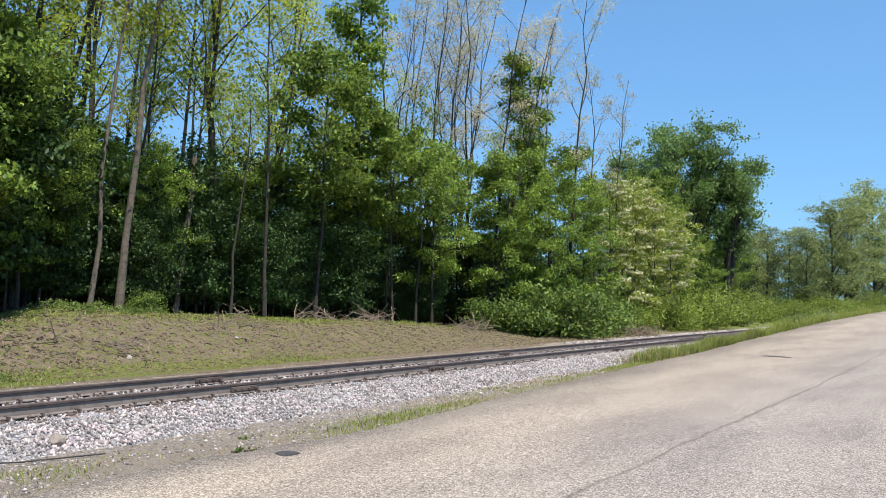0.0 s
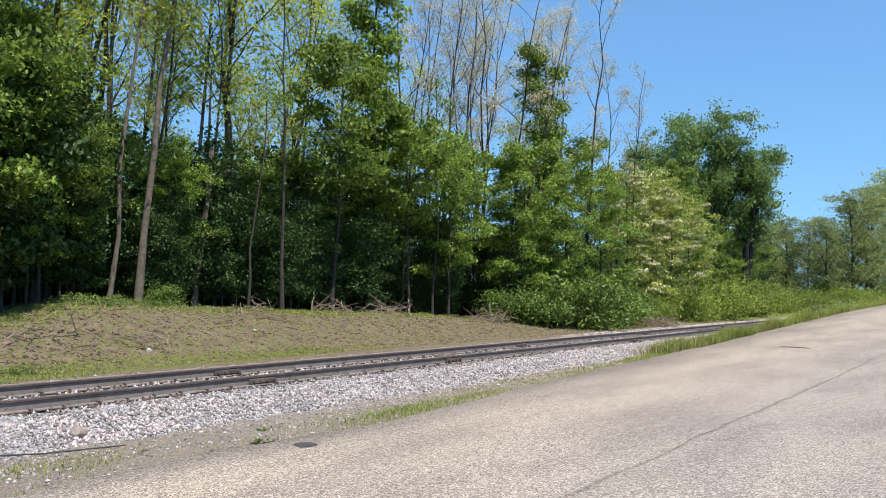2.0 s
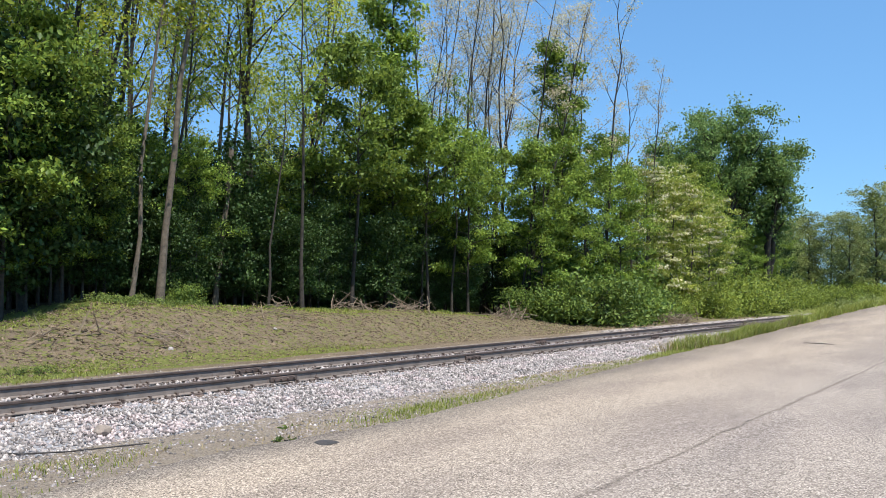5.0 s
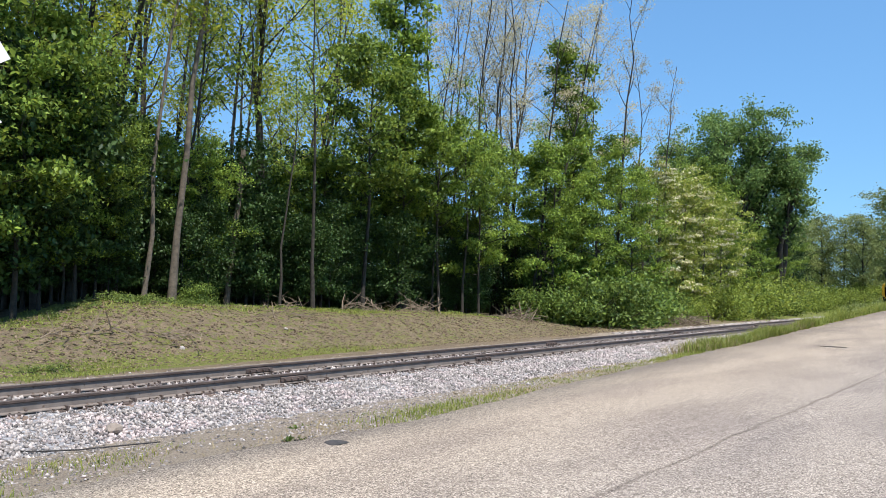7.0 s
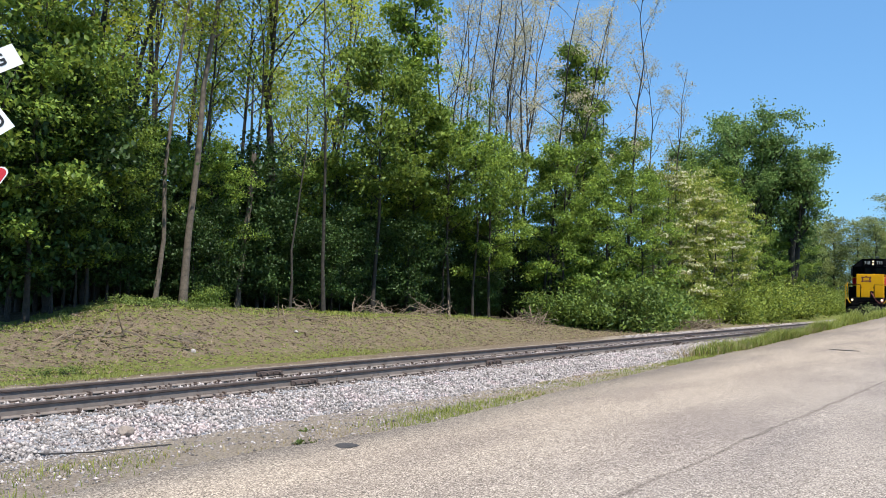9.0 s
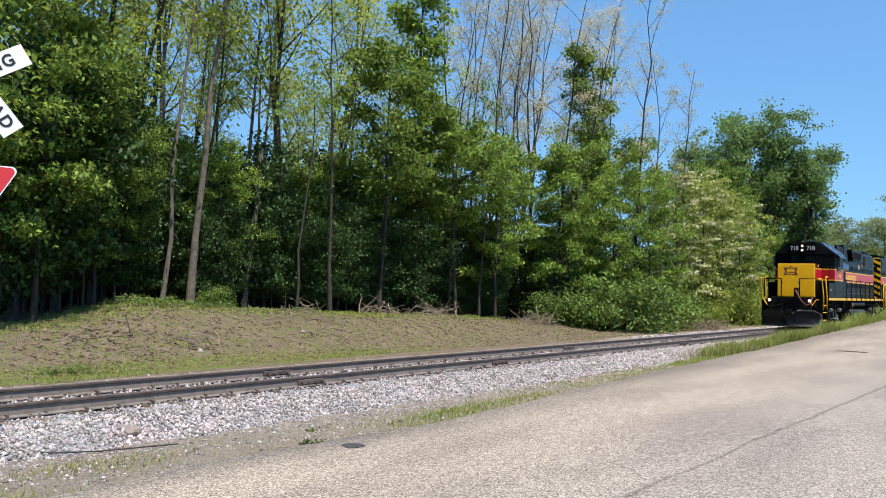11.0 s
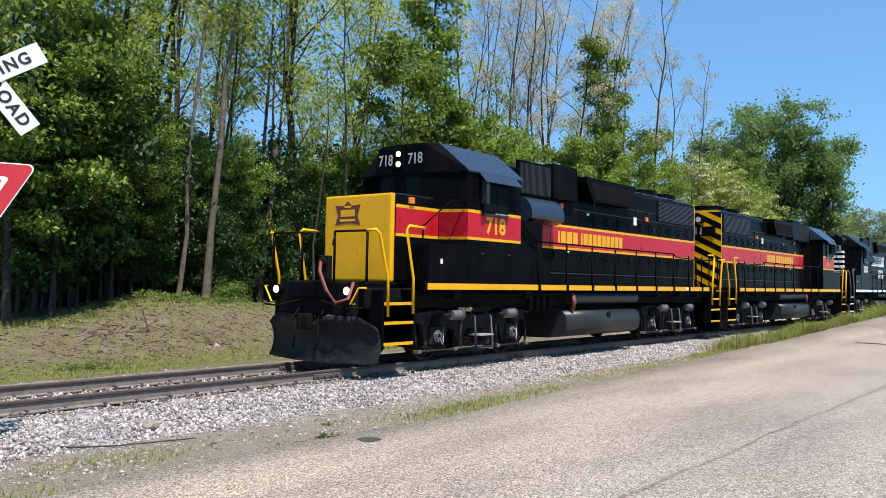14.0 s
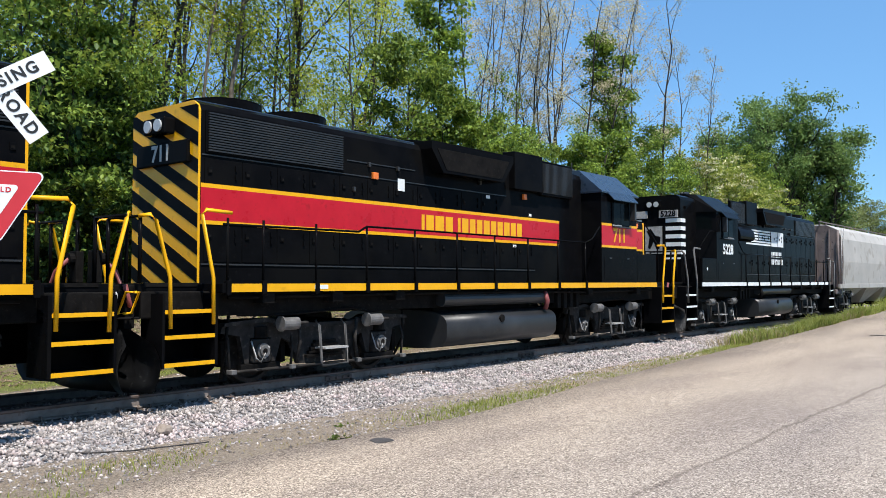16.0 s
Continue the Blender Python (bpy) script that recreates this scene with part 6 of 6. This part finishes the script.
            pipe("corner_grab", [(sx * 8.92, s * 1.38, 1.5), (sx * 9.04, s * 1.3, 1.5), (sx * 9.04, s * 1.1, 1.2), (sx * 8.92, s * 1.1, 1.2)], 0.02, M["yellow"] if not ns else M["black"], e)
            dl = part("ditch_light", cyl((sx * 8.86, s * 0.98, 1.44), (sx * 9.02, s * 0.98, 1.44), 0.1, 16), M["black"], e)
            part("lens", cyl((sx * 9.02, s * 0.98, 1.44), (sx * 9.04, s * 0.98, 1.44), 0.075, 16), M["lamp"] if lit and sx < 0 else M["lamp_off"], dl, "lit ditch lamp" if lit and sx < 0 else "")
            for k in range(1):
                pipe("air_hose", [(sx * 8.95, s * (0.35 + 0.13 * k), 1.1), (sx * 9.14, s * (0.36 + 0.13 * k), 0.9), (sx * 9.1, s * (0.34 + 0.13 * k), 0.5), (sx * 9.16, s * (0.3 + 0.13 * k), 0.32)], 0.024, M["under"], e)
        part("cable_socket", add_cyl(box(sx * 8.86, sx * 8.98, -0.42, -0.2, SILL, 2.1, 0.02), (sx * 8.98, -0.3, 1.98), (sx * 9.06, -0.3, 1.98), 0.09, 12), M["under"], e)
        pipe("jumper_cable", [(sx * 9.04, -0.3, 1.98), (sx * 9.18, -0.42, 1.8), (sx * 9.2, -0.62, 1.45), (sx * 9.18, -0.85, 1.22), (sx * 9.05, -1.05, 1.3), (sx * 8.95, -1.08, 1.6)], 0.035, M["hose"], e, "red-brown jumper cable")
    for s in (-1, 1):
        for x in posts:
            pipe("handrail_post", [(x, s * 1.5, 1.5), (x, s * 1.5, 2.6)], 0.022, M["black"], e)
            part("post_foot", box(x - 0.04, x + 0.04, s * 1.47, s * 1.56, 1.44, 1.66, 0.01), M["black"], e)
        pipe("handrail", [(-4.0, s * 1.5, 3.05), (-3.6, s * 1.5, 2.72), (-3.25, s * 1.5, 2.62), (4.55, s * 1.5, 2.62), (4.75, s * 1.5, 2.52), (7.6, s * 1.5, 2.5)], 0.02, M["black"], e)
        pipe("cab_handrail", [(-7.5, s * 1.49, SILL), (-7.48, s * 1.49, 2.72), (-6.6, s * 1.49, 3.3), (-6.1, s * 1.49, 3.3)], 0.018, M["black"], e)
        # tanks below
        part("air_reservoir", cyl((-1.55, s * 1.3, 1.28), (2.25, s * 1.3, 1.28), 0.14, 16), M["tank"], e)
        bm = bmesh.new()
        for k in range(4):
            add_box(bm, -3.3 + k * 0.3, -3.15 + k * 0.3, s * 0.9, s * 1.3, 1.0, 1.46, 0.02)
        part("air_filter", bm, M["under"], e)
        pipe("brake_line", [(-7.3, s * 1.35, 1.4), (-3.5, s * 1.36, 1.38), (2.3, s * 1.4, 1.42), (7.4, s * 1.35, 1.4)], 0.03, M["under"], e)
        for x in (-6.3, -3.6, 3.6, 5.2, 6.7):
            part("sill_bracket", box(x - 0.12, x + 0.12, s * 1.2, s * 1.46, 1.3, 1.47, 0.01), M["under"], e)
        part("fuel_gauge", cyl((0.35, s * 1.46, 0.85), (0.35, s * 1.5, 0.85), 0.08, 16), M["under"], e)
        pipe("fuel_filler", [(-1.5, s * 1.42, 1.0), (-1.5, s * 1.48, 1.2), (-1.5, s * 1.4, 1.4)], 0.06, M["hose"] if not ns else M["under"], e)
    tank = []
    for k in range(40):
        a = 2 * math.pi * k / 40
        ca, sa = math.cos(a), math.sin(a)
        tank.append((math.copysign(abs(ca) ** 0.42, ca) * 1.48, 0.665 + math.copysign(abs(sa) ** 0.55, sa) * 0.385))
    ft = part("fuel_tank", prism(tank, "x", -1.88, 2.25), M["tank"], e, "dusty dark grey fuel tank")
    for f in ft.data.polygons:
        f.use_smooth = len(f.vertices) == 4
    part("sticker", box(-6.96, -6.89, -CW - 0.006, -CW, 2.0, 2.1), M["white"], e, "small white placard")
    part("tank_hanger", box(-1.6, 2.0, -0.9, 0.9, 1.0, 1.2), M["under"], e)
    for xc in (-5.18, 5.18):
        sets += truck(e, xc)
    return e, sets


def hopper_car(label):
    """A covered grain hopper with curved smooth sides, sloped end sheets and a roof walk."""
    e = tagged(new("hopper_car"), label, "railway wagon")
    sec = [(-1.0, 1.25), (-1.5, 1.5), (-1.56, 2.6), (-1.5, 3.7), (-1.3, 4.15), (-0.8, 4.4), (0.8, 4.4), (1.3, 4.15), (1.5, 3.7), (1.56, 2.6), (1.5, 1.5), (1.0, 1.25)]
    part("body", prism(sec, "x", -8.0, 8.0), M["hopper"], e)
    for sx in (-1, 1):
        part("end_sheet", prism([(u * 0.985, v * 0.99 + 0.03) for u, v in sec], "x", sx * 8.0, sx * 8.05), M["hopper_end"], e, "rusty dark end sheet")
        for k in range(4):
            part("end_rib", box(sx * 8.05, sx * 8.13, -0.95 + 0.6 * k, -0.87 + 0.6 * k, 1.3, 4.2, 0.01), M["hopper_end"], e)
        part("end_deck", box(sx * 7.2, sx * 8.9, -1.4, 1.4, 1.05, 1.25, 0.02), M["hopper_end"], e)
        for s in (-1, 1):
            pipe("corner_post", [(sx * 8.5, s * 1.42, 1.2), (sx * 8.5, s * 1.42, 4.1)], 0.05, M["hopper_end"], e)
            lad = pipe("ladder_rail", [(sx * 7.75, s * 1.5, 1.0), (sx * 7.75, s * 1.5, 4.2)], 0.022, M["grey_metal"], e)
            pipe("ladder_rail", [(sx * 8.2, s * 1.5, 1.0), (sx * 8.2, s * 1.5, 4.2)], 0.022, M["grey_metal"], e)
            for k in range(9):
                pipe("rung", [(sx * 7.75, s * 1.5, 1.15 + 0.35 * k), (sx * 8.2, s * 1.5, 1.15 + 0.35 * k)], 0.016, M["grey_metal"], lad)
        part("coupler", box(sx * 8.7, sx * 9.2, -0.12, 0.12, 0.72, 0.98, 0.03), M["under"], e)
    for s in (-1, 1):
        part("side_sill", box(-8.6, 8.6, s * 1.42, s * 1.52, 1.3, 1.52, 0.01), M["hopper"], e)
        part("roof_rail", box(-8.4, 8.4, s * 0.5, s * 0.56, 4.56, 4.6), M["hopper_end"], e)
        for k in range(15):
            part("rail_post", box(-8.3 + k * 1.18, -8.25 + k * 1.18, s * 0.5, s * 0.56, 4.38, 4.58), M["hopper_end"], e)
    part("roof_hatch", box(-7, 7, -0.35, 0.35, 4.4, 4.5, 0.03), M["hopper"], e)
    for xc in (-4.4, 0.0, 4.4):
        bm = bmesh.new()
        v = [bm.verts.new(p) for p in ((xc - 2, -1.3, 1.4), (xc + 2, -1.3, 1.4), (xc + 2, 1.3, 1.4), (xc - 2, 1.3, 1.4), (xc - 0.5, -0.5, 0.45), (xc + 0.5, -0.5, 0.45), (xc + 0.5, 0.5, 0.45), (xc - 0.5, 0.5, 0.45))]
        for f in ((0, 1, 2, 3), (7, 6, 5, 4), (0, 4, 5, 1), (1, 5, 6, 2), (2, 6, 7, 3), (3, 7, 4, 0)):
            bm.faces.new([v[i] for i in f])
        bmesh.ops.recalc_face_normals(bm, faces=bm.faces[:])
        part("discharge_bay", bm, M["hopper"], e)
    sets = []
    for xc in (-6.9, 6.9):
        sets += truck(e, xc)
    return e, sets


lead, lead_sets = locomotive("black diesel locomotive with yellow nose and red stripe, lamps lit", "718", "striped", lit=True)
second, second_sets = locomotive("black diesel locomotive with red stripe, running long hood first", "711", "striped")
third, third_sets = locomotive("plain black high-nosed diesel locomotive with white markings", "5228", "plain", high_nose=True)
wagon, wagon_sets = hopper_car("weathered grey covered hopper wagon behind the locomotives")


# ---- what moves: the train rolls in along the track at a steady pace ----
def motions():
    speed, radius = 11.31, 0.508
    times = [0.5 * k for k in range(33)]
    for ob, x, turn in ((lead, -2.74, 0), (second, 15.14, 180), (third, 33.22, 0), (wagon, 51.5, 0)):
        walk(ob, [(t, pose(x + speed * (16 - t), TRACK_Y, 0, 0, 0, turn)) for t in times])
    for sets, way in ((lead_sets, -1), (second_sets, 1), (third_sets, -1), (wagon_sets, -1)):
        for w in sets:
            at = w.location.copy()
            rows = []
            for k in range(241):
                t = 16 * k / 240
                rows.append((t, Matrix.Translation(at) @ Matrix.Rotation(way * speed * t / radius, 4, "Y")))
            walk(w, rows)


motions()
